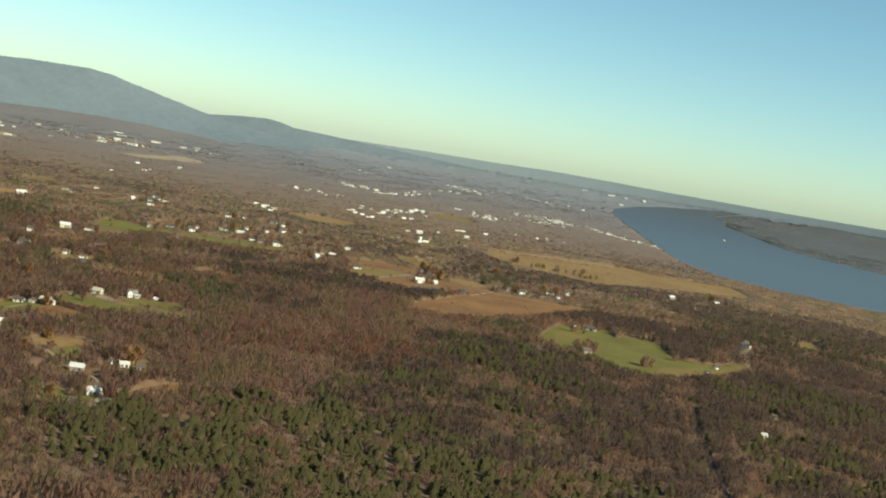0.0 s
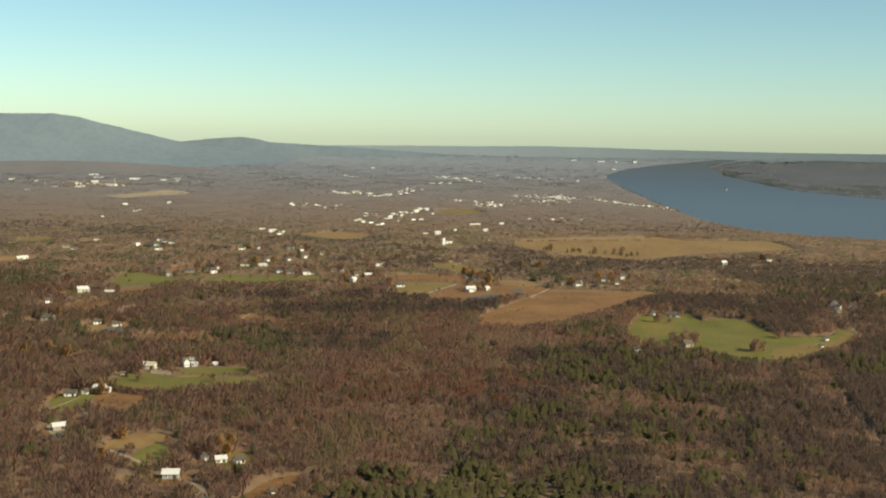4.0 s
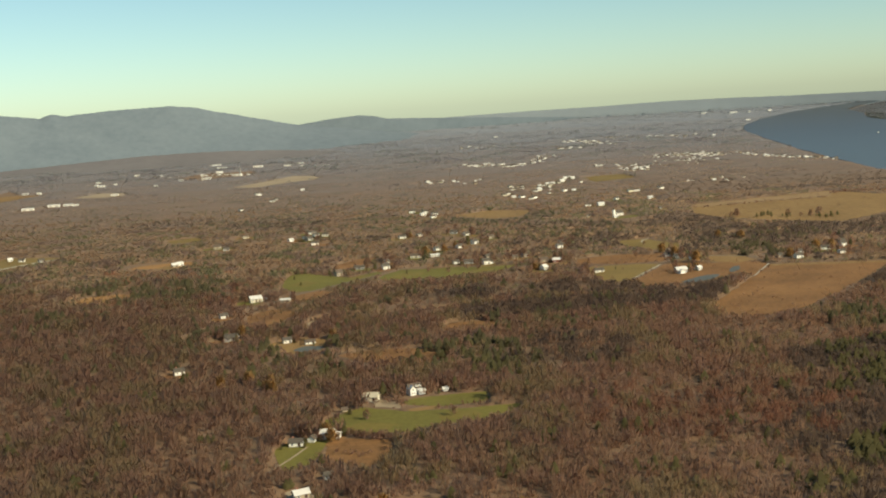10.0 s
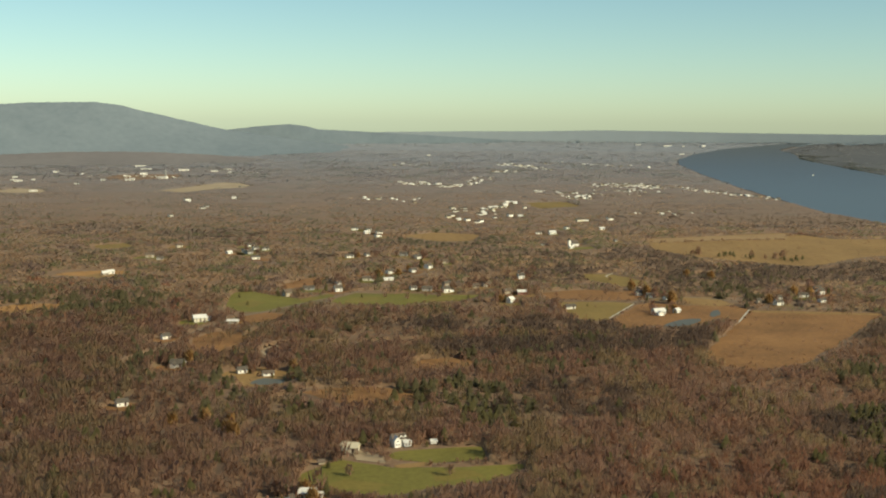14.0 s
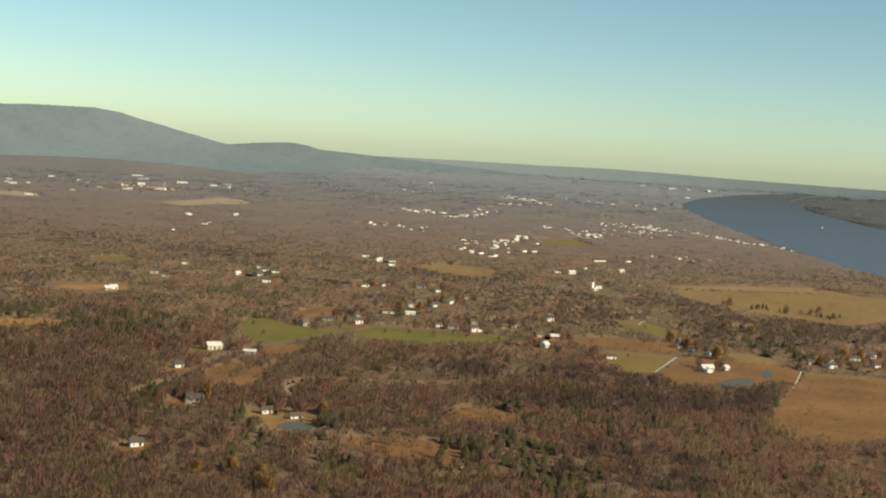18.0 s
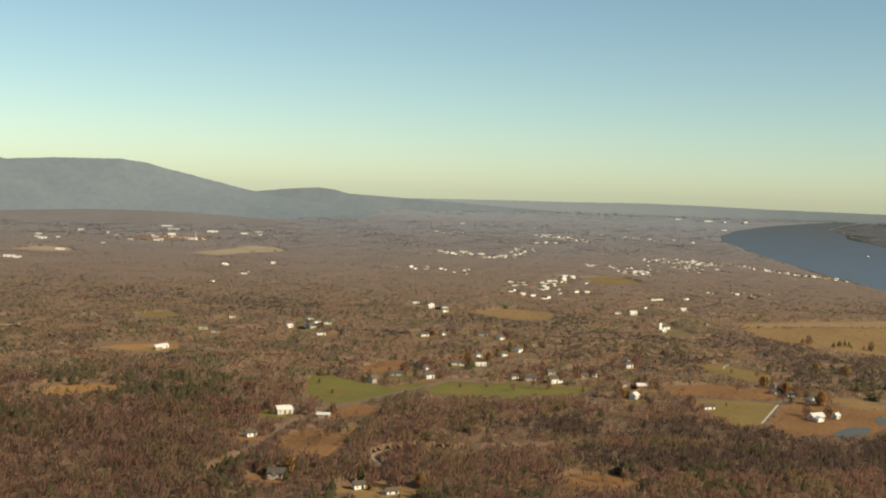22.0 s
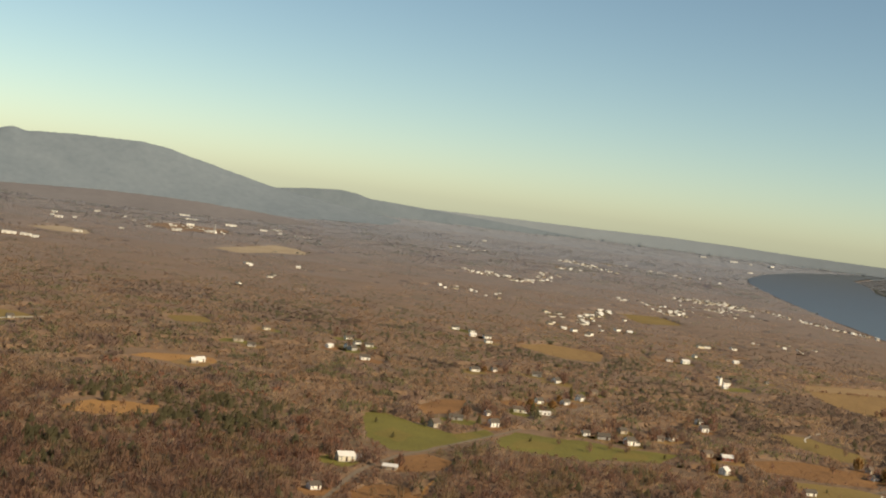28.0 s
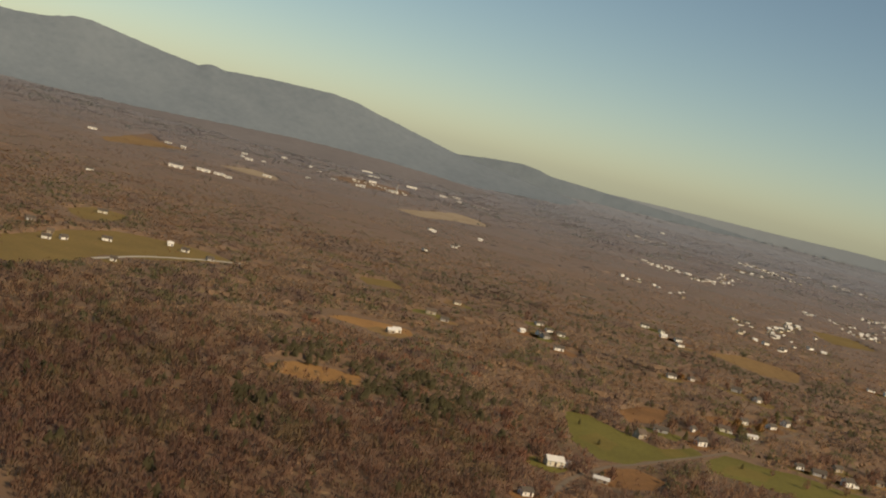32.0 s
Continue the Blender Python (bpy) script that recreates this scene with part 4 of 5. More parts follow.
for x, y, turn, w, wall, roof, text in (
        (-453, 1067, 10, 9.5, CREAM, SLATE, "long cream farmhouse above yellow fields"), (-452, 945, 25, 8.0, GREYWALL, SLATE, "grey house by dark trees"),
        (-417, 892, 5, 7.0, WHITE, SLATE, "white house among farm sheds"), (-400, 943, 15, 8.0, WHITE, SLATE, "white house on a yellow field"),
        (-361, 982, -10, 6.5, WHITE, SLATE, "small white house at the field's end"), (-375, 992, 20, 5.0, WHITE, PALEROOF, "white shed by a dark tree"),
        (-369, 876, 0, 5.0, WHITE, SLATE, "white cottage by the lane"), (-341, 972, 30, 6.0, GREYWALL, SLATE, "grey house at the lane's end"),
        (-412, 905, 40, 6.0, WHITE, SLATE, "white barn beside a house"), (-425, 915, 15, 5.5, TANWALL, BROWNROOF, "tan shed in the farm yard"),
        (-186, 1076, 15, 7.0, CREAM, BROWNROOF, "cream house in a clearing"), (-234, 1540, 10, 9.0, WHITE, SLATE, "white house on far wooded ground"),
        (-206, 882, 20, 6.0, TANWALL, PALEROOF, "tan shed in a sandy clearing"), (-90, 1350, 0, 8.0, WHITE, SLATE, "white house in distant woods")):
    house(x, y, turn, w, w * 0.62, 2.9, 4.7, wall, roof, text, None, w > 6.4, 1, group=L)

# Church: a white nave with a tower and spire
church = house(161, 1086, 20, 9.5, 5.8, 3.8, 6.6, WHITE, SLATE, "white wooden church with a square tower and spire", None, False, 1, "church", "church")
part("tower", made(box, -6.8, -4.6, -0.9, 0.9, 0, 5.6), WHITE, church)
bm = bmesh.new()
bmesh.ops.create_cone(bm, cap_ends=True, segments=4, radius1=1.25, radius2=0.05, depth=2.4, matrix=Matrix.Translation((-5.7, 0, 6.8)) @ Matrix.Rotation(radians(45), 4, "Z"))
part("spire", bm, SLATE, church)

# Large pale buildings of the works below the mountain, and the distant riverside works
def hall(x, y, turn, w, d, h, label, stack=0):
    fx, fy, fz = far(x, y)
    ob = new("industrial_hall")
    ob.matrix_world = pose(fx, fy, fz + 0.1, 0, 0, turn) @ Matrix.Scale(1 if y < 3500 else 1.2, 4)
    tagged(ob, label, "building", "large pale halls")
    SITES.append((x, y, w * 0.6 if y < 3500 else w * 1.5))
    w, d, h = w * 0.6, d * 0.6, h * 0.5
    part("wall", made(box, -w / 2, w / 2, -d / 2, d / 2, 0, h), WHITE, ob)
    bm = made(box, -w / 2 - 0.4, w / 2 + 0.4, -d / 2 - 0.4, d / 2 + 0.4, h + 0.01, h + 0.7)
    part("roof", bm, PALEROOF, ob)
    for k in range(max(2, int(w / 9))):
        xx = -w / 2 + w * (k + 0.5) / max(2, int(w / 9))
        part("loading_door", made(box, xx - 1.6, xx + 1.6, -d / 2 - 0.08, -d / 2 + 0.02, 0.1, h * 0.55), GREYWALL, ob)
    if stack:
        bm = bmesh.new()
        bmesh.ops.create_cone(bm, cap_ends=True, segments=12, radius1=1.6, radius2=1.1, depth=stack, matrix=Matrix.Translation((w * 0.3, d * 0.3, stack / 2)))
        part("stack", bm, CONCRETE, ob)


hall(-470, 2250, 5, 26, 9, 5, "white industrial hall with loading doors")
hall(-425, 2330, -8, 26, 10, 7, "long white works building with a stack", 16)
hall(-532, 2720, 0, 34, 12, 6, "long pale hall below the mountain")
hall(-445, 2690, 6, 34, 12, 6, "very long pale works hall")
hall(-372, 2640, 10, 22, 10, 5, "pale storage hall in the valley")
hall(-490, 2480, 12, 22, 10, 8, "white block of the works")
hall(-597, 1655, 8, 28, 8, 6, "long low white hall in a row")
hall(-577, 1705, 6, 28, 8, 6, "long white hall beside its twin")
hall(-557, 1708, 4, 22, 8, 5, "white hall at the end of a row")
hall(-540, 1690, 10, 14, 7, 5, "small white hall beside long halls")
hall(-545, 1905, 6, 20, 7, 4, "pale shed at the edge of a tan lot")
hall(-655, 2200, 0, 20, 9, 6, "white warehouse in the valley")
hall(-640, 2240, 10, 10, 7, 5, "small white store beside a warehouse")
hall(-676, 2235, -6, 9, 7, 5, "white shed behind a warehouse")
hall(-704, 2344, 0, 16, 8, 5, "white building at the valley's side")
hall(-581, 2900, 10, 34, 12, 6, "long pale hall in the distance")
hall(-355, 2730, -5, 24, 10, 5, "pale hall at a clearing")
hall(-836, 1970, 10, 22, 8, 5, "white hall beside a tan field")
hall(-759, 2093, 0, 18, 7, 4, "white shed beyond a tan field")
hall(-727, 2072, 5, 12, 8, 6, "bright white building below the mountain")
hall(-685, 2560, 10, 18, 8, 6, "pale building below the mountain")
hall(-518, 2251, 0, 16, 7, 4, "white works annex in the valley")
hall(-474, 2290, 0, 16, 7, 4, "white works office in the valley")
hall(-529, 2102, 4, 12, 6, 4, "pale store in the valley")
hall(20, 2206, 10, 16, 6, 3.5, "long white shop building in the town")
hall(60, 2200, -5, 22, 7, 4, "long white store on the town street")
hall(86, 2140, 12, 18, 7, 4, "white store hall in the town")
hall(116, 2100, 5, 20, 7, 4, "white market hall in the town")
hall(1300, 5600, 0, 26, 9, 5, "white riverside works building far off")
hall(1415, 5400, 10, 11, 8, 9, "tall white riverside works building")
hall(1345, 5480, 0, 8, 6, 5, "pale riverside works block")
hall(1215, 5850, 0, 19, 8, 4, "long white works on the far bank")
hall(1010, 4150, 10, 16, 9, 4, "pale riverside building below woods")
hall(130, 3890, 0, 13, 8, 5, "white building alone on far wooded ground")

# Villages: small houses strewn along streets
rng = random.Random(11)
STREETS = (((14, 2190), (119, 2060), 26, 12), ((119, 2060), (192, 2418), 18, 16), ((104, 1480), (173, 1685), 14, 8), ((70, 1560), (130, 1440), 8, 16),
           ((221, 1946), (295, 1881), 12, 10), ((246, 1772), (305, 1796), 12, 14), ((372, 2154), (456, 2147), 34, 9), ((340, 2120), (500, 2060), 18, 16), ((363, 1947), (470, 2090), 16, 14), ((490, 2020), (560, 1755), 30, 10),
           ((305, 3111), (365, 2840), 26, 30), ((410, 3229), (610, 3000), 20, 30), ((-30, 1743), (54, 1680), 8, 16), ((125, 1075), (190, 1120), 5, 34), ((300, 1850), (420, 1960), 14, 26),
           ((20, 3100), (120, 3000), 8, 20), ((300, 1440), (370, 1480), 5, 10), ((200, 2700), (330, 2620), 8, 30), ((-640, 2480), (-560, 2440), 6, 14), ((-520, 2420), (-380, 2360), 12, 14), ((-330, 2560), (-250, 2500), 6, 16))
PLACES = ((77, 1544), (65, 1400), (70, 1420), (75, 1368), (84, 1360), (97, 1340), (110, 1452), (104, 1440), (93, 1331), (142, 1567), (150, 1600), (168, 1649), (138, 1422), (149, 1411), (171, 1559),
          (208, 1353), (216, 1358), (246, 1372), (144, 1202), (157, 1199), (180, 1260), (215, 1250), (-24, 1237), (-13, 1202), (-38, 1243), (-273, 1678), (-252, 1414), (-233, 1567), (-210, 1703),
          (-136, 1021), (-118, 1057), (-109, 1051), (-110, 982), (-25, 1204), (-14, 1171), (-185, 979), (-196, 996), (-123, 1031), (-280, 1699), (-219, 1735), (-580, 1347), (-204, 889))
# pale roofs are picked often; their colour stands for sun glare
LOOKS = ((WHITE, SLATE, "white village house with a grey roof"), (CREAM, SLATE, "cream village house with a grey roof"), (WHITE, PALEROOF, "white village house with a pale roof"),
         (GREYWALL, SLATE, "grey village house under trees"), (TANWALL, BROWNROOF, "tan village house with a brown roof"), (WHITE, BROWNROOF, "white village house with a brown roof"))
for x, y in PLACES:
    wall, roof, text = LOOKS[rng.choices(range(6), (5, 2, 5, 1, 1, 1))[0]]
    w = rng.uniform(6.5, 9.5)
    house(x, y, rng.uniform(-10, 40), w, w * 0.6, w * 0.4, w * 0.62, wall, roof, text, None, False, 0 if y > 1300 else 1, "house", "house", "village houses")
TOWN = {}


def far_house(x, y, turn, w, wall, roof):
    """A small gabled house of the far town, joined with its neighbours."""
    SITES.append((x, y, w * 0.5 + (2.5 if y < 2500 else 8)))
    place = pose(*far(x, y, 0.05), 0, 0, turn + 12)
    for mat, fn, args in ((wall, gabled, (0, w * 0.3, w * 0.47)), (roof, roof_slabs, (w * 0.3, w * 0.47))):
        bm = TOWN[mat] = TOWN.get(mat) or bmesh.new()
        old = set(bm.verts)
        fn(bm, -w / 2, w / 2, -w * 0.3, w * 0.3, *args)
        for v in bm.verts:
            if v not in old:
                v.co = place @ v.co


for (ax, ay), (bx, by), count, spread in STREETS:
    count = int(count * 2.1) if ay > 1400 else count
    for i in range(count):
        t = (i + rng.random() * 0.8) / count
        x = ax + (bx - ax) * t + rng.uniform(-spread, spread) * 1.0
        y = ay + (by - ay) * t + rng.uniform(-spread, spread) * (3.2 if ay > 1400 else 1)
        wall, roof, text = LOOKS[rng.choices(range(6), (5, 2, 5, 1, 1, 1))[0]]
        w = rng.uniform(3.6, 7.2) * (1 + max(0, y - 2200) / 1800)
        if ay > 1900:
            far_house(x, y, rng.uniform(-15, 40), w * 0.7, wall, roof)
        else:
            house(x, y, rng.uniform(-15, 40), w, w * 0.6, w * 0.4, w * 0.62, wall, roof, text, None, False, 0 if y > 1300 else 1, "house", "house", "village houses")
for mat, bm in TOWN.items():
    ob = part("distant_houses", bm, mat, None)
    tagged(ob, "small pale houses of the distant town", "houses", kind="stuff")

# A small motor boat on the river
boat = tagged(new("boat"), "small white motor boat on the river", "boat")
boat.matrix_world = pose(*far(880, 2500, 0.9), 0, 0, 70)
bm = bmesh.new()
rows = [[bm.verts.new((x, s * w, z)) for s in (-1, 1)] for x, w, z in ((-6, 1.6, 1.6), (-2, 2.0, 1.6), (3, 1.7, 1.8), (7, 0.15, 2.2))]
keel = [bm.verts.new((x, 0, 0)) for x in (-6, -2, 3, 6)]
for i in range(3):
    bm.faces.new((rows[i][0], rows[i + 1][0], rows[i + 1][1], rows[i][1]))
    bm.faces.new((rows[i][0], keel[i], keel[i + 1], rows[i + 1][0]))
    bm.faces.new((rows[i][1], rows[i + 1][1], keel[i + 1], keel[i]))
part("hull", bm, WHITE, boat)
part("cabin", made(box, -3, 1.5, -1.2, 1.2, 1.6, 3.6), WHITE, boat)

# ---- trees ----
def outward(v, height):
    """Soft normals of a crown, away from its heart."""
    n = v - np.array((0, 0, height * 0.3))
    n[:, :2] *= 0.22
    n[:, 2] = n[:, 2] * 0.5 + height * 0.16
    return n / (np.linalg.norm(n, axis=1)[:, None] + 1e-6)


def facing_out(v, t, height):
    a, b, c = v[t[:, 0]], v[t[:, 1]], v[t[:, 2]]
    turned = (np.cross(b - a, c - a) * outward((a + b + c) / 3, height)).sum(1) < 0
    t = t.copy()
    t[turned] = t[turned][:, ::-1]
    return v, t


def bare_tree(seed, twigs, height=5.2, spread=1.9, width=0.3, limbs=5):
    """Trunk, limbs and a see-through crown of twig tufts. Returns trunk and crown as vertices and triangles."""
    r = np.random.RandomState(seed)
    tv, tf = [], []
    for z, rad in ((0, 0.16), (height * 0.62, 0.06)):
        for k in range(3):
            tv.append((rad * math.cos(k * 2.09), rad * math.sin(k * 2.09), z))
    for k in range(3):
        n = (k + 1) % 3
        tf += [(k, n, 3 + n), (k, 3 + n, 3 + k)]
    for i in range(limbs):
        a, z = i * 2.4 + r.rand(), height * (0.3 + 0.3 * r.rand())
        o, b = spread * (0.6 + 0.3 * r.rand()), len(tv)
        tv += [(0, 0, z - 0.1), (0, 0, z + 0.14), (o * math.cos(a), o * math.sin(a), z + height * (0.18 + 0.15 * r.rand()))]
        tf.append((b, b + 1, b + 2))
    a, u = r.rand(twigs) * 2 * math.pi, r.rand(twigs) ** 0.5
    h = r.rand(twigs)
    out = spread * u * np.sin(np.pi * (0.18 + 0.80 * h)) ** 0.7
    c = np.stack([out * np.cos(a), out * np.sin(a), height * (0.10 + 0.72 * h)], 1)
    d = np.stack([np.cos(a) * (0.2 + 0.35 * u), np.sin(a) * (0.2 + 0.35 * u), 1.2 + 0.6 * r.rand(twigs)], 1) + r.normal(0, 0.16, (twigs, 3))
    d /= np.linalg.norm(d, axis=1)[:, None]
    s = np.cross(d, r.normal(0, 1, (twigs, 3)))
    s /= np.linalg.norm(s, axis=1)[:, None]
    ln = height * (0.20 + 0.20 * r.rand(twigs))[:, None]
    wd = width * (0.7 + 0.9 * r.rand(twigs))[:, None]
    cv = np.stack([c - s * wd, c + s * wd, c + d * ln], 1).reshape(-1, 3)
    ct = np.arange(len(cv)).reshape(-1, 3)
    return (np.array(tv), np.array(tf)), facing_out(cv, ct, height)


def pine_tree(seed, height=6.0, spread=1.5, layers=6, points=7):
    """A trunk with drooping tiers of needle boughs, ragged and narrowing upwards."""
    r = np.random.RandomState(seed)
    tv, tf = [], []
    for z, rad in ((0, 0.15), (height * 0.95, 0.03)):
        for k in range(3):
            tv.append((rad * math.cos(k * 2.09), rad * math.sin(k * 2.09), z))
    for k in range(3):
        n = (k + 1) % 3
        tf += [(k, n, 3 + n), (k, 3 + n, 3 + k)]
    cv, cf = [], []
    for i in range(layers):
        u = i / layers
        rad = spread * (1 - u) ** 0.75 * (0.85 + 0.3 * r.rand()) + 0.2
        top, low = height * (0.34 + 0.68 * u), height * (0.16 + 0.68 * u)
        for k in range(points):
            a = 2 * math.pi * (k + r.rand() * 0.7) / points
            g = rad * (0.7 + 0.5 * r.rand())
            b = len(cv)
            w = 0.62
            cv += [(0.1 * math.cos(a), 0.1 * math.sin(a), top), (g * math.cos(a - w), g * math.sin(a - w), low - 0.3 * r.rand()), (g * math.cos(a + w), g * math.sin(a + w), low + 0.5 * r.rand())]
            cf.append((b, b + 1, b + 2))
    return (np.array(tv), np.array(tf)), facing_out(np.array(cv), np.array(cf), height)


def joined(tree):
    (a, fa), (b, fb) = tree
    return np.vstack([a, b]), np.vstack([fa, fb + len(a)])


def tri_mesh(name, verts, tris, mat, normals=None):
    me = bpy.data.meshes.new(name)
    me.vertices.add(len(verts))
    me.vertices.foreach_set("co", verts.astype(np.float32).ravel())
    n = len(tris)
    me.loops.add(n * 3)
    me.loops.foreach_set("vertex_index", tris.astype(np.int32).ravel())
    me.polygons.add(n)
    me.polygons.foreach_set("loop_start", np.arange(0, n * 3, 3, dtype=np.int32))
    me.update()
    if normals is not None:
        me.polygons.foreach_set("use_smooth", np.ones(n, dtype=bool))
        me.normals_split_custom_set_from_vertices(normals.astype(np.float32))
    me.materials.append(mat)
    return me


def stand(name, kinds, x, y, size, mat, label, rs, category="woods", flat=1.0):
    """Many trees joined into one mesh: x, y places, size factors, kinds a list of single trees."""
    if not len(x):
        return
    x, y, z = far_np(x, y)
    size = size * np.minimum(1, 1.15 * (1 - z / EYE_Z))
    pick, turn = rs.randint(0, len(kinds), len(x)), rs.rand(len(x)) * 2 * math.pi
    allv, allt, alln, base = [], [], [], 0
    for k, (v, t) in enumerate(kinds):
        out = outward(v, v[:, 2].max())
        m = pick == k
        c, s = np.cos(turn[m])[:, None], np.sin(turn[m])[:, None]
        q, tall = size[m][:, None], (flat * size[m] * (0.9 + 0.2 * rs.rand(m.sum())))[:, None]
        vx = (v[None, :, 0] * c - v[None, :, 1] * s) * q + x[m][:, None]
        vy = (v[None, :, 0] * s + v[None, :, 1] * c) * q + y[m][:, None]
        vz = v[None, :, 2] * tall + z[m][:, None]
        allv.append(np.stack([vx, vy, vz], -1).reshape(-1, 3))
        nx, ny = out[None, :, 0] * c - out[None, :, 1] * s, out[None, :, 0] * s + out[None, :, 1] * c
        alln.append(np.stack([nx, ny, np.broadcast_to(out[None, :, 2], nx.shape)], -1).reshape(-1, 3))
        n = int(m.sum())
        allt.append((t[None] + (np.arange(n) * len(v))[:, None, None]).reshape(-1, 3) + base)
        base += n * len(v)
    ob = new(name, tri_mesh(name, np.vstack(allv), np.vstack(allt), mat, np.vstack(alln)))
    return tagged(ob, label, category, kind="stuff")


def inside(x, y, poly):
    hit = np.zeros(len(x), bool)
    lo, hi = poly.min(0), poly.max(0)
    near = np.nonzero((x > lo[0]) & (x < hi[0]) & (y > lo[1]) & (y < hi[1]))[0]
    if not len(near):
        return hit
    px, py, odd = x[near], y[near], np.zeros(len(near), bool)
    for (ax, ay), (bx, by) in zip(poly, np.roll(poly, -1, 0)):
        cross = (ay > py) != (by > py)
        with np.errstate(divide="ignore", invalid="ignore"):
            odd ^= cross & (px < (bx - ax) * (py - ay) / (by - ay) + ax)
    hit[near] = odd
    return hit


def sight_cap(x, y):
    """Tree heights capped in a belt along the southern edges of fields, plots and roads, to keep these in the camera's
    view: 1 is full height.
    """
    cap = np.ones(len(x))
    reach = (y - 20) * 0.046
    lo, hi = y.min() - 50, y.max() + 250
    for share in (0.12, 0.3, 0.5, 0.75, 1.0):
        s = y + reach * share
        hit = np.zeros(len(x), bool)
        for poly in OPEN:
            hit |= inside(x, s, poly)
        for px, py, rad in SITES:
            if lo < py < hi:
                hit |= (np.abs(x - px) < rad * 0.75) & (np.abs(s - py) < rad * 0.9)
        for px, py, w in BROAD:
            hit |= (x - px) ** 2 + (s - py) ** 2 < (w * 0.6 + 0.8) ** 2
        cap = np.where(hit, np.minimum(cap, 0.12 + share * 0.75), cap)
    return cap


def bright_edge(x, y):
    """True just north of open ground, where the undergrowth sheet is lowered to keep its pale sunlit slope out of view.
    """
    hit = np.zeros(len(x), bool)
    for s in (y - 2.0, y - 4.5):
        for poly in OPEN:
            hit |= inside(x, s, poly)
        for px, py, rad in SITES:
            hit |= (np.abs(x - px) < rad) & (np.abs(s - py) < rad)
        for cx, cy, rx, ry in CLEARINGS:
            hit |= ((x - cx) / rx) ** 2 + ((s - cy) / ry) ** 2 < 1
    return hit


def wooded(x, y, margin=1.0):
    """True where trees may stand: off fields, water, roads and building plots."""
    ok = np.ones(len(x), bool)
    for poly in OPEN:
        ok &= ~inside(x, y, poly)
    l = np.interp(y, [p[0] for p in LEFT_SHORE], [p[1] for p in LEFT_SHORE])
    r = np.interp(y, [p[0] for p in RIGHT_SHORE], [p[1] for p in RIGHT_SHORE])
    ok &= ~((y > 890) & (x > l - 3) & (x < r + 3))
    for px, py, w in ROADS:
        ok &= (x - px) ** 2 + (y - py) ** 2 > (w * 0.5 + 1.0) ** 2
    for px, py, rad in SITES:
        # plots are cleared further on the camera's side, so that the buildings show
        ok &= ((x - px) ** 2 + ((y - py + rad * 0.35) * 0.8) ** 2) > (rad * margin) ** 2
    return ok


def patches(x, y, size, seed):
    """Soft blotches from 0 to 1."""
    r, v = np.random.RandomState(seed), 0
    for k in range(6):
        a, p = r.rand() * 6.28, r.rand() * 6.28
        v = v + np.sin((x * math.cos(a) + y * math.sin(a)) * 6.28 / (size * (0.6 + 0.9 * r.rand())) + p)
    return 1 / (1 + np.exp(-v * 0.9))


NEARPINES = ((60, 155, 36, 36, 0.85), (112, 212, 42, 28, 0.8), (140, 160, 42, 42, 0.8), (125, 130, 44, 30, 0.7), (175, 305, 36, 40, 0.5), (170, 390, 24, 26, 0.6), (209, 360, 32, 32, 0.5), (205, 165, 26, 32, 0.7), (345, 410, 52, 42, 0.6),
             (310, 256, 44, 64, 0.5), (186, 428, 30, 44, 0.6), (152, 300, 22, 16, 0.6), (134, 312, 7, 7, 1), (250, 440, 40, 24, 0.5), (165, 270, 70, 70, 0.32))
# the stand at (1450, 3000) is added to darken the far bank's tone
VALLEYPINES = ((-150, 1900, 110, 170, 0.7), (-125, 1450, 60, 110, 0.6), (84, 1128, 46, 26, 0.75), (-400, 1440, 80, 90, 0.55), (-400, 1960, 120, 120, 0.45), (-200, 762, 46, 22, 0.7), (-40, 2050, 90, 120, 0.5), (250, 1580, 70, 60, 0.45), (1450, 3000, 420, 1100, 0.95), (24, 482, 26, 42, 0.65), (100, 606, 12, 14, 0.6), (-20, 540, 20, 16, 0.5), (-210, 1600, 100, 250, 0.6), (-40, 1440, 60, 60, 0.6), (25, 1125, 45, 30, 0.85), (-172, 740, 34, 48, 0.8), (-70, 512, 30, 26, 0.45), (215, 520, 28, 40, 0.5), (60, 560, 40, 40, 0.3), (100, 980, 60, 70, 0.5), (40, 1090, 60, 50, 0.55), (-140, 1300, 110, 260, 0.4), (-20, 1120, 60, 80, 0.35), (-60, 470, 30, 25, 0.35), (230, 860, 60, 50, 0.4), (440, 700, 90, 120, 0.5), (-90, 900, 50, 40, 0.3), (214, 785, 18, 42, 0.95), (-108, 560, 20, 30, 0.4), (-215, 640, 30, 30, 0.35))
PINES = NEARPINES + VALLEYPINES
OAKS = ((108, 366, 46, 36, 0.75), (70, 352, 26, 20, 0.5), (95, 420, 40, 40, 0.25), (-150, 700, 60, 60, 0.4), (-190, 820, 60, 60, 0.3))
TALLS = ((450, 1390, 200, 60, 1), (620, 1500, 150, 90, 1), (215, 930, 24, 70, 1), (255, 850, 62, 26, 1), (335, 880, 60, 40, 1), (80, 585, 90, 44, 1), (190, 420, 60, 40, 0.8), (165, 600, 34, 24, 0.9), (310, 630, 70, 34, 1), (-60, 562, 40, 18, 0.8), (370, 400, 60, 60, 0.8), (300, 545, 26, 22, 1), (470, 780, 90, 90, 0.9), (30, 440, 60, 20, 0.7), (40, 345, 60, 16, 0.8))
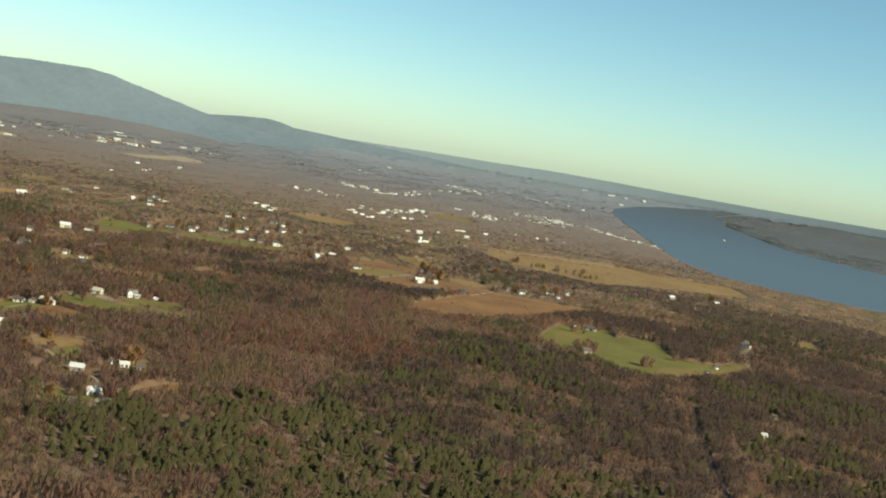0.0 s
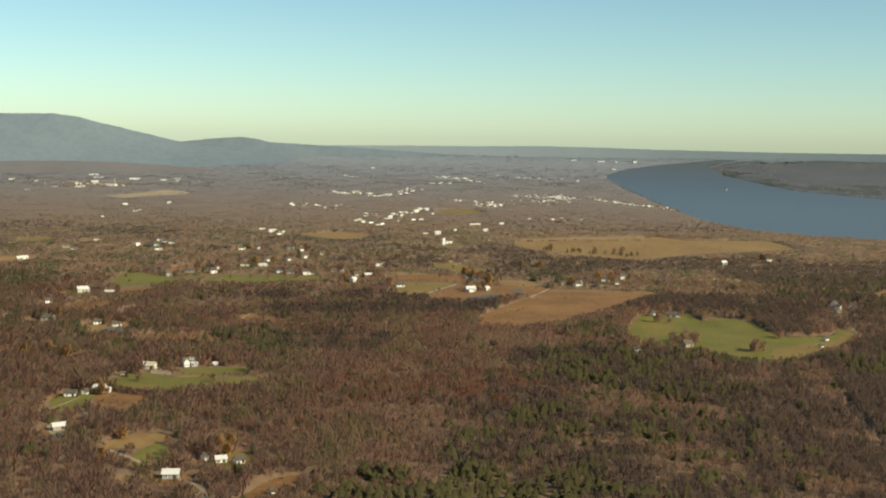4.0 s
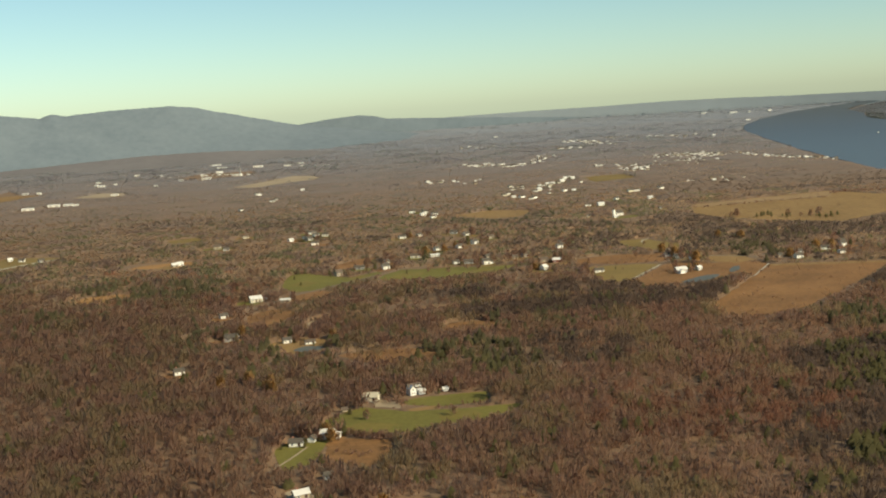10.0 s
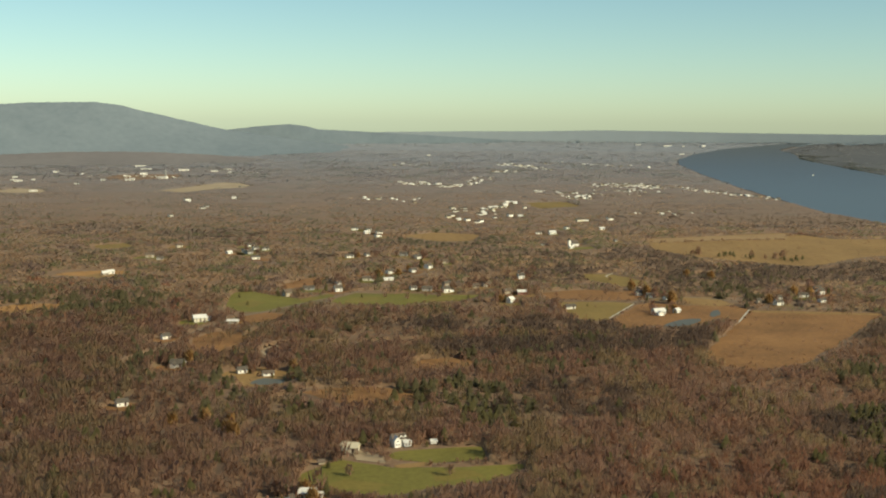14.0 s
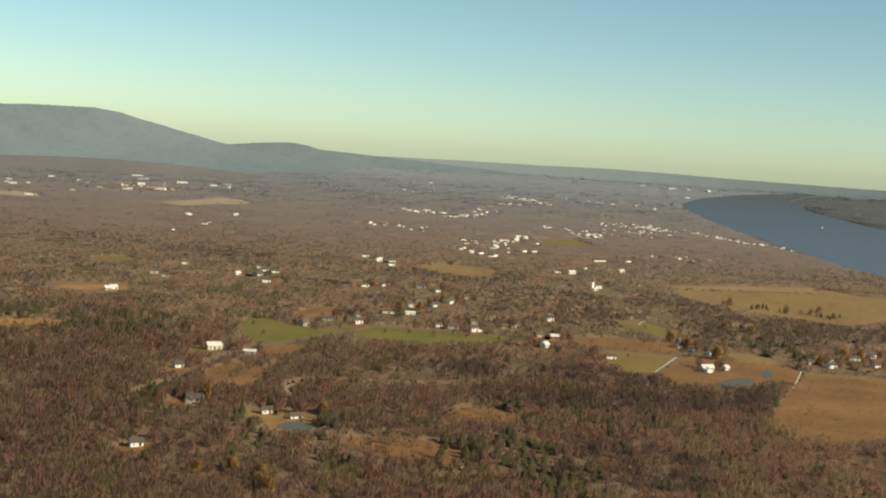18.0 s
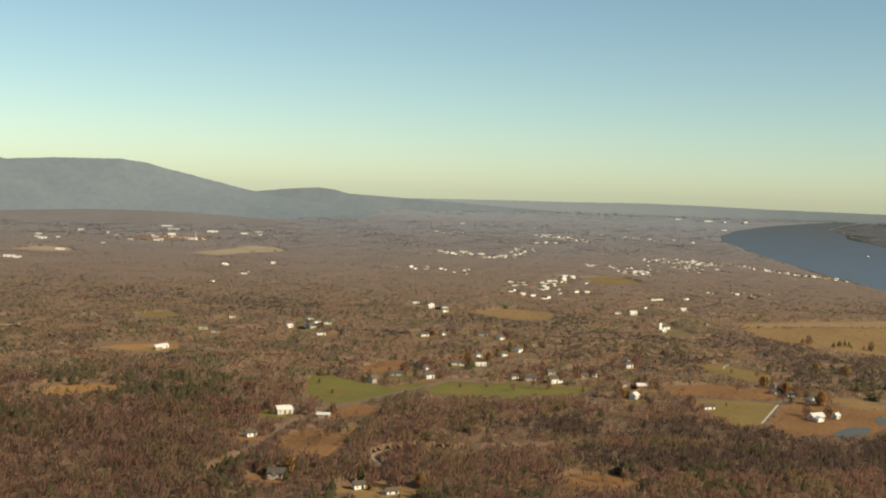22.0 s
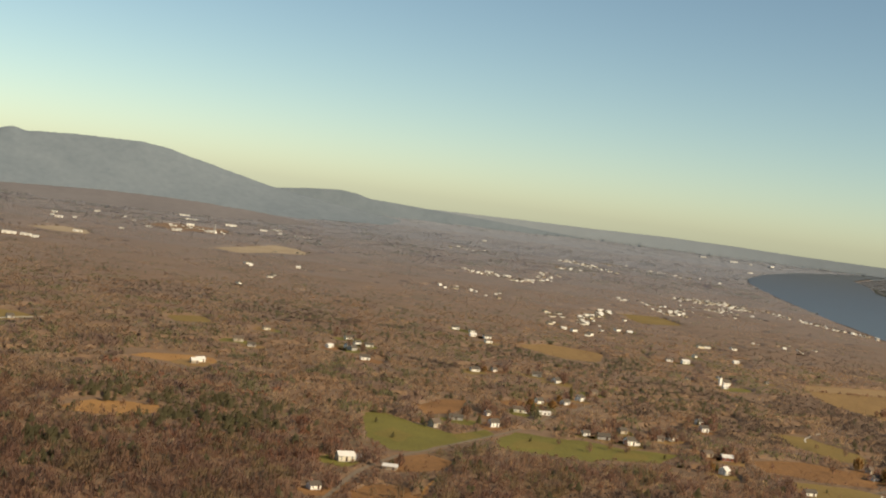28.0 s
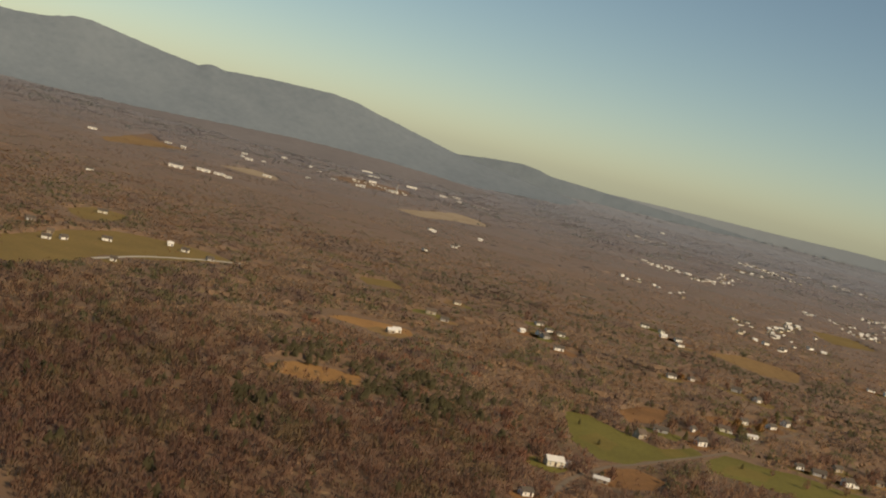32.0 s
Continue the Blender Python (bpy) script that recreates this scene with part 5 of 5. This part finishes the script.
# groves given the darker tone, partly for shade and lens falloff
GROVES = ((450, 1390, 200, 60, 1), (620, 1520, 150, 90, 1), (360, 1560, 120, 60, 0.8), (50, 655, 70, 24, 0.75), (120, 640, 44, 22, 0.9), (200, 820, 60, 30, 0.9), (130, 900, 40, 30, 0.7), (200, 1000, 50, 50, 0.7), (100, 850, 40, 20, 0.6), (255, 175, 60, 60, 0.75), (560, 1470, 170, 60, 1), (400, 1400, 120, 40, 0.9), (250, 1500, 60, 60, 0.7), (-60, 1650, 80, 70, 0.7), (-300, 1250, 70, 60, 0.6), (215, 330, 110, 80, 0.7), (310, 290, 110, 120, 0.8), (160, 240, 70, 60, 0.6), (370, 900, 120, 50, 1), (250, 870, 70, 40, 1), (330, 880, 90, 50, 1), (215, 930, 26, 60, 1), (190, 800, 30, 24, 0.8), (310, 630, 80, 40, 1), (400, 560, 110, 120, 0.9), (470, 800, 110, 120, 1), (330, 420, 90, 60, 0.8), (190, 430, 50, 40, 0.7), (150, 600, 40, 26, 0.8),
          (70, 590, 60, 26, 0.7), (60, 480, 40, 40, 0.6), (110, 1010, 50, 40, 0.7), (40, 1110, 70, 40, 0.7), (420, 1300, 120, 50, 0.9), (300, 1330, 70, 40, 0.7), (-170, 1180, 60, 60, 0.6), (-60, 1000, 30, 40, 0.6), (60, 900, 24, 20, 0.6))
CLEARINGS = ((-20, 490, 30, 22), (-228, 893, 40, 22), (-218, 728, 24, 22), (-90, 615, 14, 30), (20, 556, 15, 17))
BRUSH = ((20, 556, 18, 20), (0, 640, 75, 62), (-20, 490, 34, 26), (120, 640, 40, 40), (-228, 893, 46, 30), (-218, 728, 28, 26), (-90, 615, 16, 34))


def blend(x, y, areas):
    v = np.zeros(len(x))
    for cx, cy, rx, ry, share in areas:
        v = np.maximum(v, share * np.clip(1.6 - ((x - cx) / rx) ** 2 - ((y - cy) / ry) ** 2, 0, 1))
    return v


def openings(x, y):
    """Small rough openings between hedges in the settled country, 1 inside."""
    v = 0.55 * patches(x, y, 70, 91) + 0.45 * patches(x, y, 27, 92)
    return ((v > 0.75) & (blend(x, y, ((140, 960, 270, 250, 1), (-300, 950, 150, 120, 1), (330, 620, 90, 60, 1))) > 0.3)).astype(float)


def scatter(y0, y1, step, rs, left, right):
    """Jittered places over the wedge of country between two slanting lines, given as x = a + b * y."""
    xs, ys = np.meshgrid(np.arange(left[0] + left[1] * y1, right[0] + right[1] * y1, step), np.arange(y0, y1, step))
    x, y = xs.ravel(), ys.ravel()
    x, y = x + rs.uniform(-0.55, 0.55, len(x)) * step, y + rs.uniform(-0.55, 0.55, len(y)) * step
    m = (x > left[0] + left[1] * y) & (x < right[0] + right[1] * y)
    return x[m], y[m]


def canopy(x, y):
    """How tall the woods stand, in soft patches: 0 scrub, 1 old trees."""
    near = 0.6 * patches(x, y, 75, 12) + 0.4 * patches(x, y, 24, 13)
    wide = 0.6 * patches(x, y, 200, 12) + 0.4 * patches(x, y, 80, 13)
    bulk = np.clip((np.where(y < 1300, near, wide) - 0.3) * 2.2, 0, 1)
    return np.maximum(bulk, blend(x, y, TALLS))


def plant_woods(y0, y1, step, bare, pine, seed, mats, pinemat, scale=1.0, thin=0.06, flat=1.0):
    rs = np.random.RandomState(seed)
    fade = min(160, 0.08 * y0)
    x, y = scatter(y0 - 2 * fade, y1 + 2 * min(160, 0.08 * y1), step, rs, (25, -0.55 if y0 < 1300 else -0.51), (205, 0.50 if y0 < 1300 else 0.47 if y0 < 1800 else 0.60))
    blur = y + rs.normal(0, 1, len(y)) * np.where(y < (y0 + y1) / 2, fade, min(160, 0.08 * y1))
    m = (blur > y0) & (blur <= y1)
    x, y = x[m], y[m]
    m = wooded(x, y) & (rs.rand(len(x)) > thin)
    x, y = x[m], y[m]
    bulk = canopy(x, y)
    mosaic = openings(x, y)
    m = rs.rand(len(x)) > 0.88 * mosaic
    x, y, bulk = x[m], y[m], bulk[m]
    wide = 1.0 if y1 < 950 else y1 / 800
    crown = patches(x, y, 12 * wide, 60)
    share = np.maximum(blend(x, y, PINES), 0.07 if y1 < 900 else 0.12 if y1 < 1400 else 0.16 if y1 < 2800 else 0.13)
    clump = 0.6 * patches(x, y, 26 * wide, 55) + 0.4 * patches(x, y, 11 * wide, 56) + rs.normal(0, 0.10 if y1 < 1400 else 0.035, len(x))
    pines = clump > 0.95 - 0.8 * share
    oaks = ~pines & (0.75 * patches(x, y, 20, 58) + 0.25 * rs.rand(len(x)) > 0.98 - 0.7 * blend(x, y, OAKS))
    brush = np.zeros(len(x), bool)
    for cx, cy, rx, ry in BRUSH:
        brush |= ((x - cx) / rx) ** 2 + ((y - cy) / ry) ** 2 < 1
    cut = np.where(brush, 0.05, 0.0)
    for cx, cy, rx, ry in CLEARINGS:
        cut = np.where(((x - cx) / rx) ** 2 + ((y - cy) / ry) ** 2 < 0.8 + 0.4 * patches(x, y, 14, 71), 0.86, cut)
    m = rs.rand(len(x)) > cut
    x, y, pines, oaks, brush, bulk, crown = x[m], y[m], pines[m], oaks[m], brush[m], bulk[m], crown[m]
    size = scale * (0.88 + 0.18 * rs.rand(len(x))) * (0.55 + 0.60 * bulk) * (0.94 + 0.12 * crown)
    size = np.where(brush, size * (0.62 + 0.38 * rs.rand(len(x))), size)
    if y1 < 2600:
        size = np.minimum(size, sight_cap(x, y) * (0.65 + 0.25 * rs.rand(len(x))))
    hue = 0.75 * patches(x, y, 70 * wide, 21) + 0.25 * patches(x, y, 22 * wide, 22) + rs.normal(0, 0.05, len(x))
    cast = 0.75 * patches(x, y, 45 * wide, 33) + 0.25 * patches(x, y, 16 * wide, 34) + rs.normal(0, 0.05, len(x))
    texts = ("grey-brown bare deciduous woods in late autumn", "brown bare deciduous woods in late autumn", "pale tan bare woods in late autumn",
             "olive-grey bare woods in late autumn", "mauve-grey bare woods in late autumn", "russet oaks still holding dead leaves", "bare woods of old trees, shade put into their darker tone")
    tall = bulk + rs.normal(0, 0.10, len(x))
    kind = np.where(tall > 0.5, np.where(cast < (0.4 if y1 < 900 else 0.46), 3, np.where(cast > 0.62, 4, 0)), np.where(hue < 0.55, 1, np.where(hue < 0.85, 2, 3)))
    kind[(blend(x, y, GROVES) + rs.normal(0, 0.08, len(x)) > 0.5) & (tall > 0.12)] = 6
    kind[oaks] = 5
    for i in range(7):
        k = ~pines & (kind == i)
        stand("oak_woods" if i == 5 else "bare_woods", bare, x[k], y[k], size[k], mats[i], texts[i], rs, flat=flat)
    stand("pine_woods", pine, x[pines], y[pines], size[pines] * 1.08, pinemat, "dark green pines and cedars among bare trees", rs, flat=flat)


def thicket(y0, y1, step, height, mat, seed, label):
    """An understorey of saplings and twigs under the tall trees, one uneven sheet added to lighten the dark gaps
    between crowns.
    """
    rs = np.random.RandomState(seed)
    xs, ys = np.arange(25 - 0.57 * y1, 205 + 0.62 * y1, step), np.arange(y0, y1 + step, step)
    x, y = np.meshgrid(xs, ys)
    shape = x.shape
    x, y = x.ravel() + rs.uniform(-0.4, 0.4, x.size) * step, y.ravel() + rs.uniform(-0.4, 0.4, x.size) * step
    seen = (x > 15 - 0.57 * y) & (x < 215 + np.where(y < 1800, 0.50, 0.62) * y)
    ok = np.zeros(len(x), bool)
    ok[seen] = wooded(x[seen], y[seen])
    ok &= ~((y > 890) & (x > np.interp(y, [p[0] for p in RIGHT_SHORE], [p[1] for p in RIGHT_SHORE])))
    h = height * (0.55 + 0.60 * canopy(x, y)) * (0.85 + 0.2 * rs.rand(len(x)) + 0.15 * patches(x, y, 9 * step, seed))
    if y1 < 2600:
        h[ok] *= sight_cap(x[ok], y[ok]) ** 1.5 * np.where(bright_edge(x[ok], y[ok]), 0.2, 1.0)
    for cx, cy, rx, ry in CLEARINGS:
        ok &= ((x - cx) / rx) ** 2 + ((y - cy) / ry) ** 2 > 0.7 + 0.6 * rs.rand(len(x))
    if 700 <= y0 < 1300 or y0 == 470:
        ok &= openings(x, y) < 0.5
    fx, fy, fz = far_np(x, y)
    z = fz + np.where(ok, h, -0.6)
    k = np.arange(x.size).reshape(shape)
    a, b, c, d = k[:-1, :-1].ravel(), k[:-1, 1:].ravel(), k[1:, 1:].ravel(), k[1:, :-1].ravel()
    m = (ok[a].astype(int) + ok[b] + ok[c] + ok[d]) > 1
    a, b, c, d = a[m], b[m], c[m], d[m]
    tris = np.concatenate([np.stack([a, b, c], 1), np.stack([a, c, d], 1)])
    used, tris = np.unique(tris, return_inverse=True)
    me = tri_mesh("thicket", np.stack([fx, fy, z], 1)[used], tris.reshape(-1, 3), mat)
    me.polygons.foreach_set("use_smooth", np.ones(len(me.polygons), dtype=bool))
    return tagged(new("thicket", me), label, "undergrowth", kind="stuff")


FIRSTBARE = [joined(bare_tree(s + 10, 50, 7.0, 2.6, 0.19, 1)) for s in range(6)]
NEARBARE = [bare_tree(s, 38, 7.0, 2.7, 0.23, 0)[1] for s in range(6)]
NEARPINE = [joined(pine_tree(s, 7.2, 2.6, layers=6, points=8)) for s in range(4)]
MIDBARE = [bare_tree(s + 20, 16, 6.6, 2.8, 0.40, 0)[1] for s in range(5)]
MIDPINE = [joined(pine_tree(s + 20, 6.8, 2.2, layers=3, points=6)) for s in range(4)]
FARTREE = [bare_tree(s + 40, 9, 5.6, 2.9, 0.55, 0)[1] for s in range(4)]
FARCONE = [pine_tree(s + 40, spread=2.4, layers=2, points=4)[1] for s in range(4)]
plant_woods(80, 470, 3.5, FIRSTBARE, NEARPINE, 3, BARE, PINE)
plant_woods(470, 700, 3.6, NEARBARE, NEARPINE, 8, BARE, VALLEYPINE)
plant_woods(700, 930, 3.8, MIDBARE, MIDPINE, 4, MIDWOODS, VALLEYPINE, 1.05, flat=0.85)
plant_woods(930, 1300, 4.5, MIDBARE, MIDPINE, 9, MIDWOODS, MIDPINES, 1.1, flat=0.68)
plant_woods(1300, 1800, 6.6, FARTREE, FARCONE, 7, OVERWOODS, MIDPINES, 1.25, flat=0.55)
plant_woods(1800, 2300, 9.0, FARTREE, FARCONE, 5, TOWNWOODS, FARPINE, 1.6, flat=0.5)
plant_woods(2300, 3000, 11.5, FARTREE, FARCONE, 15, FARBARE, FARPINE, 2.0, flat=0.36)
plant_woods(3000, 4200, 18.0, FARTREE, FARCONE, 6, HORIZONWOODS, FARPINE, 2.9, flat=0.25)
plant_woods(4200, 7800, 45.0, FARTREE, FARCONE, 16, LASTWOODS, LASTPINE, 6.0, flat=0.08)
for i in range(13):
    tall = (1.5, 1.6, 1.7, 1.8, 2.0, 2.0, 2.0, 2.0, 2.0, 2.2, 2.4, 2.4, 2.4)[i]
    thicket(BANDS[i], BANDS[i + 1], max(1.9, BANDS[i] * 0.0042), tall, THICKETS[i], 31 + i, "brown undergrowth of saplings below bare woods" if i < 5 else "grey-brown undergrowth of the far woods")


def rough_growth():
    """Weeds and low shrubs in the rough fields, in drifts."""
    rs = np.random.RandomState(91)
    xs, ys = [], []
    for poly, share in ROUGH:
        lo, hi = poly.min(0), poly.max(0)
        n = int((hi - lo).prod() / 9 * share)
        x, y = rs.uniform(lo[0], hi[0], n), rs.uniform(lo[1], hi[1], n)
        m = inside(x, y, poly) & (patches(x, y, 24, 9) > 0.55)
        for px, py, w in ROADS:
            m &= (x - px) ** 2 + (y - py) ** 2 > (w * 0.5 + 0.8) ** 2
        for px, py, rad in SITES:
            m &= (x - px) ** 2 + (y - py) ** 2 > rad ** 2
        xs.append(x[m]), ys.append(y[m])
    x, y = np.concatenate(xs), np.concatenate(ys)
    stand("shrubs", MIDBARE, x, y, 0.09 + 0.20 * rs.rand(len(x)) ** 2, BARE[1], "low brown shrubs and weeds in rough fields", rs, "shrubs")


rough_growth()

def hedge(points, size, label, gap=1.6, seed=4):
    """A ragged row of shrubs and small trees along a line."""
    rs = np.random.RandomState(seed)
    xs, ys = [], []
    for (ax, ay), (bx, by) in zip(points, points[1:]):
        n = int(math.hypot(bx - ax, by - ay) / gap)
        t = rs.rand(n)
        xs.append(ax + (bx - ax) * t + rs.normal(0, 1.0, n)), ys.append(ay + (by - ay) * t + rs.normal(0, 1.0, n))
    x, y = np.concatenate(xs), np.concatenate(ys)
    ob = stand("hedge", MIDBARE, x, y, size * (0.4 + 0.7 * rs.rand(len(x))), BARE[4], label, rs, "hedge")
    return ob


hedge(((236, 1112), (300, 1130), (372, 1145)), 0.40, "thin brown hedge across a hay field", 1.3)
hedge(((384, 1180), (402, 1190), (430, 1180), (452, 1160)), 0.62, "thick brown hedge at a field corner", 0.9)
hedge(((96, 752), (118, 758), (150, 752), (180, 736), (207, 722)), 0.3, "low hedge between meadow and lane", 2.4)
hedge(((-104, 800), (-76, 782), (-58, 772), (-40, 792)), 0.4, "brown hedge behind a lawn", 2.0)
hedge(((-38, 742), (-22, 740), (4, 736), (16, 746), (42, 752)), 0.3, "low brush along a lawn", 1.6)
hedge(((216, 512), (240, 590), (262, 612)), 0.7, "bare hedge trees along a pasture", 2.2)
hedge(((272, 436), (300, 448), (330, 480), (352, 520)), 0.5, "brown hedge along a pasture edge", 2.2)


hedge(((-33, 370), (-20, 361), (-12, 357), (-3, 353), (8, 352)), 0.46, "dense dark brush between a lawn and a brown plot", 0.35)
hedge(((-12, 405), (-8, 407), (-5, 405)), 0.34, "low shrubs beside a farm yard", 0.5)
hedge(((-26, 343), (-20, 341), (-14, 336)), 0.3, "dark shrubs on a brown plot", 0.7)


def woods_below():
    """The same woods go on below the flight line and to its sides."""
    rs = np.random.RandomState(77)
    x, y = rs.uniform(-420, 420, 26000), rs.uniform(-290, 420, 26000)
    m = (y < 95) | (x < 28 - 0.55 * y) | (x > 203 + 0.50 * y)
    x, y = x[m], y[m]
    m = wooded(x, y)
    x, y = x[m], y[m]
    pines = 0.6 * patches(x, y, 40, 55) + 0.4 * patches(x, y, 14, 56) > 0.7
    pick = np.clip(patches(x, y, 60, 3) * 5 + rs.normal(0, 0.5, len(x)), 0, 4).astype(int)
    for k in range(5):
        m = (pick == k) & ~pines
        stand("bare_woods", FARTREE, x[m], y[m], 0.9 + 0.5 * rs.rand(m.sum()), BARE[k], "bare deciduous woods in late autumn", rs)
    stand("pine_woods", FARCONE, x[pines], y[pines], 0.8 + 0.5 * rs.rand(pines.sum()), PINE, "dark green pines among bare woods", rs)


woods_below()

# Single trees in yards, hedges and fields
def tree_model(name, tree, crown, label, category="tree"):
    ob = new(name)
    tagged(ob, label, category, "single trees in yards and fields")
    t = new("trunk", tri_mesh("trunk", *tree[0], BARK))
    c = new("crown", tri_mesh("crown", *tree[1], crown, outward(tree[1][0], tree[1][0][:, 2].max())))
    t.parent = c.parent = ob
    return ob


MODELS = ((bare_tree(61, 84, 7.5, 2.6, 0.20, 8), BARE[4], "bare grey-brown yard tree", "bare_tree"), (bare_tree(62, 74, 7.0, 2.3, 0.19, 8), BARE[0], "bare grey-brown tree beside a field", "bare_tree"),
          (pine_tree(63, 7.5, 1.9, 9, 9), PINE, "dark green pine in a yard", "pine_tree"), (bare_tree(64, 220, 6.5, 2.5, 0.32, 8), GOLDEN, "golden-leaved tree in autumn colour", "golden_tree"),
          (pine_tree(65, 5.0, 1.3, 8, 8), PINE, "small dark cedar in a hay field", "cedar_tree"))
rng = random.Random(5)
firsts = {}


def single(k, x, y, size):
    m = pose(*far(x, y), 0, 0, rng.uniform(0, 360))
    if k not in firsts:
        tree, mat, label, name = MODELS[k]
        firsts[k] = tree_model(name, tree, mat, label)
        firsts[k].matrix_world = m
    else:
        m = m @ Matrix.Scale(size, 4)
        copy_thing(firsts[k], m)


for sx, sy, rad in SITES[:66]:
    for i in range(3):
        a = rng.uniform(-0.3, 3.4)
        d = rad + rng.uniform(0.2, 4.5)
        single(rng.choice((0, 0, 0, 1, 1, 1, 2, 3)) if rng.random() < 0.6 else 0, sx + math.cos(a) * d, sy + math.sin(a) * d, rng.uniform(0.55, 1.1))
    for i in range(2):
        a = rng.choice((rng.uniform(3.5, 4.3), rng.uniform(5.1, 6.0)))
        d = rad + rng.uniform(-0.8, 2.0)
        single(rng.choice((0, 1, 1, 2, 4)), sx + math.cos(a) * d, sy + math.sin(a) * d, rng.uniform(0.28, 0.5))
for i in range(34):
    cx, cy = ((256, 1010), (272, 1004), (288, 990), (304, 985), (312, 972), (320, 968))[i % 6]
    single(4 if i % 3 else 1, cx + rng.gauss(0, 6), cy + rng.gauss(0, 6), rng.uniform(0.55, 1.05))
for x, y, size in ((29, 266, 0.9), (32, 272, 0.8), (26, 270, 0.7), (-6, 284, 0.7), (-7, 256, 0.7), (-73, 451, 0.9), (-63, 446, 0.8), (220, 847, 1.1), (167, 741, 1.2), (206, 860, 1.0), (-12, 860, 1.1), (2, 872, 0.9), (-60, 430, 0.9), (-63, 436, 0.8), (-84, 448, 0.8), (-48, 545, 0.8)):
    single(3, x, y, size)
for x, y, n in ((244, 492, 4), (276, 467, 5), (252, 560, 3), (300, 505, 2), (262, 600, 3), (336, 530, 3)):
    for k in range(n):
        single(rng.choice((0, 1, 0)), x + rng.gauss(0, 2.5), y + rng.gauss(0, 2.5), rng.uniform(0.6, 1.0))
for x, y in ((-88, 742), (-62, 768), (-24, 765), (-8, 770), (6, 758), (18, 772), (30, 768), (44, 766), (-50, 776), (-96, 770), (128, 700), (112, 735), (-20, 384), (12, 382), (150, 850), (160, 835), (100, 775), (135, 780)):
    single(rng.choice((0, 1, 4)), x + rng.gauss(0, 1.5), y + rng.gauss(0, 1.5), rng.uniform(0.35, 0.7))

# The plan is drawn in units; lay it out in metres
for ob in list(scene.objects):
    if ob.parent is None and ob.type in ("MESH", "EMPTY"):
        ob.matrix_basis = Matrix.Scale(UNIT, 4) @ ob.matrix_basis
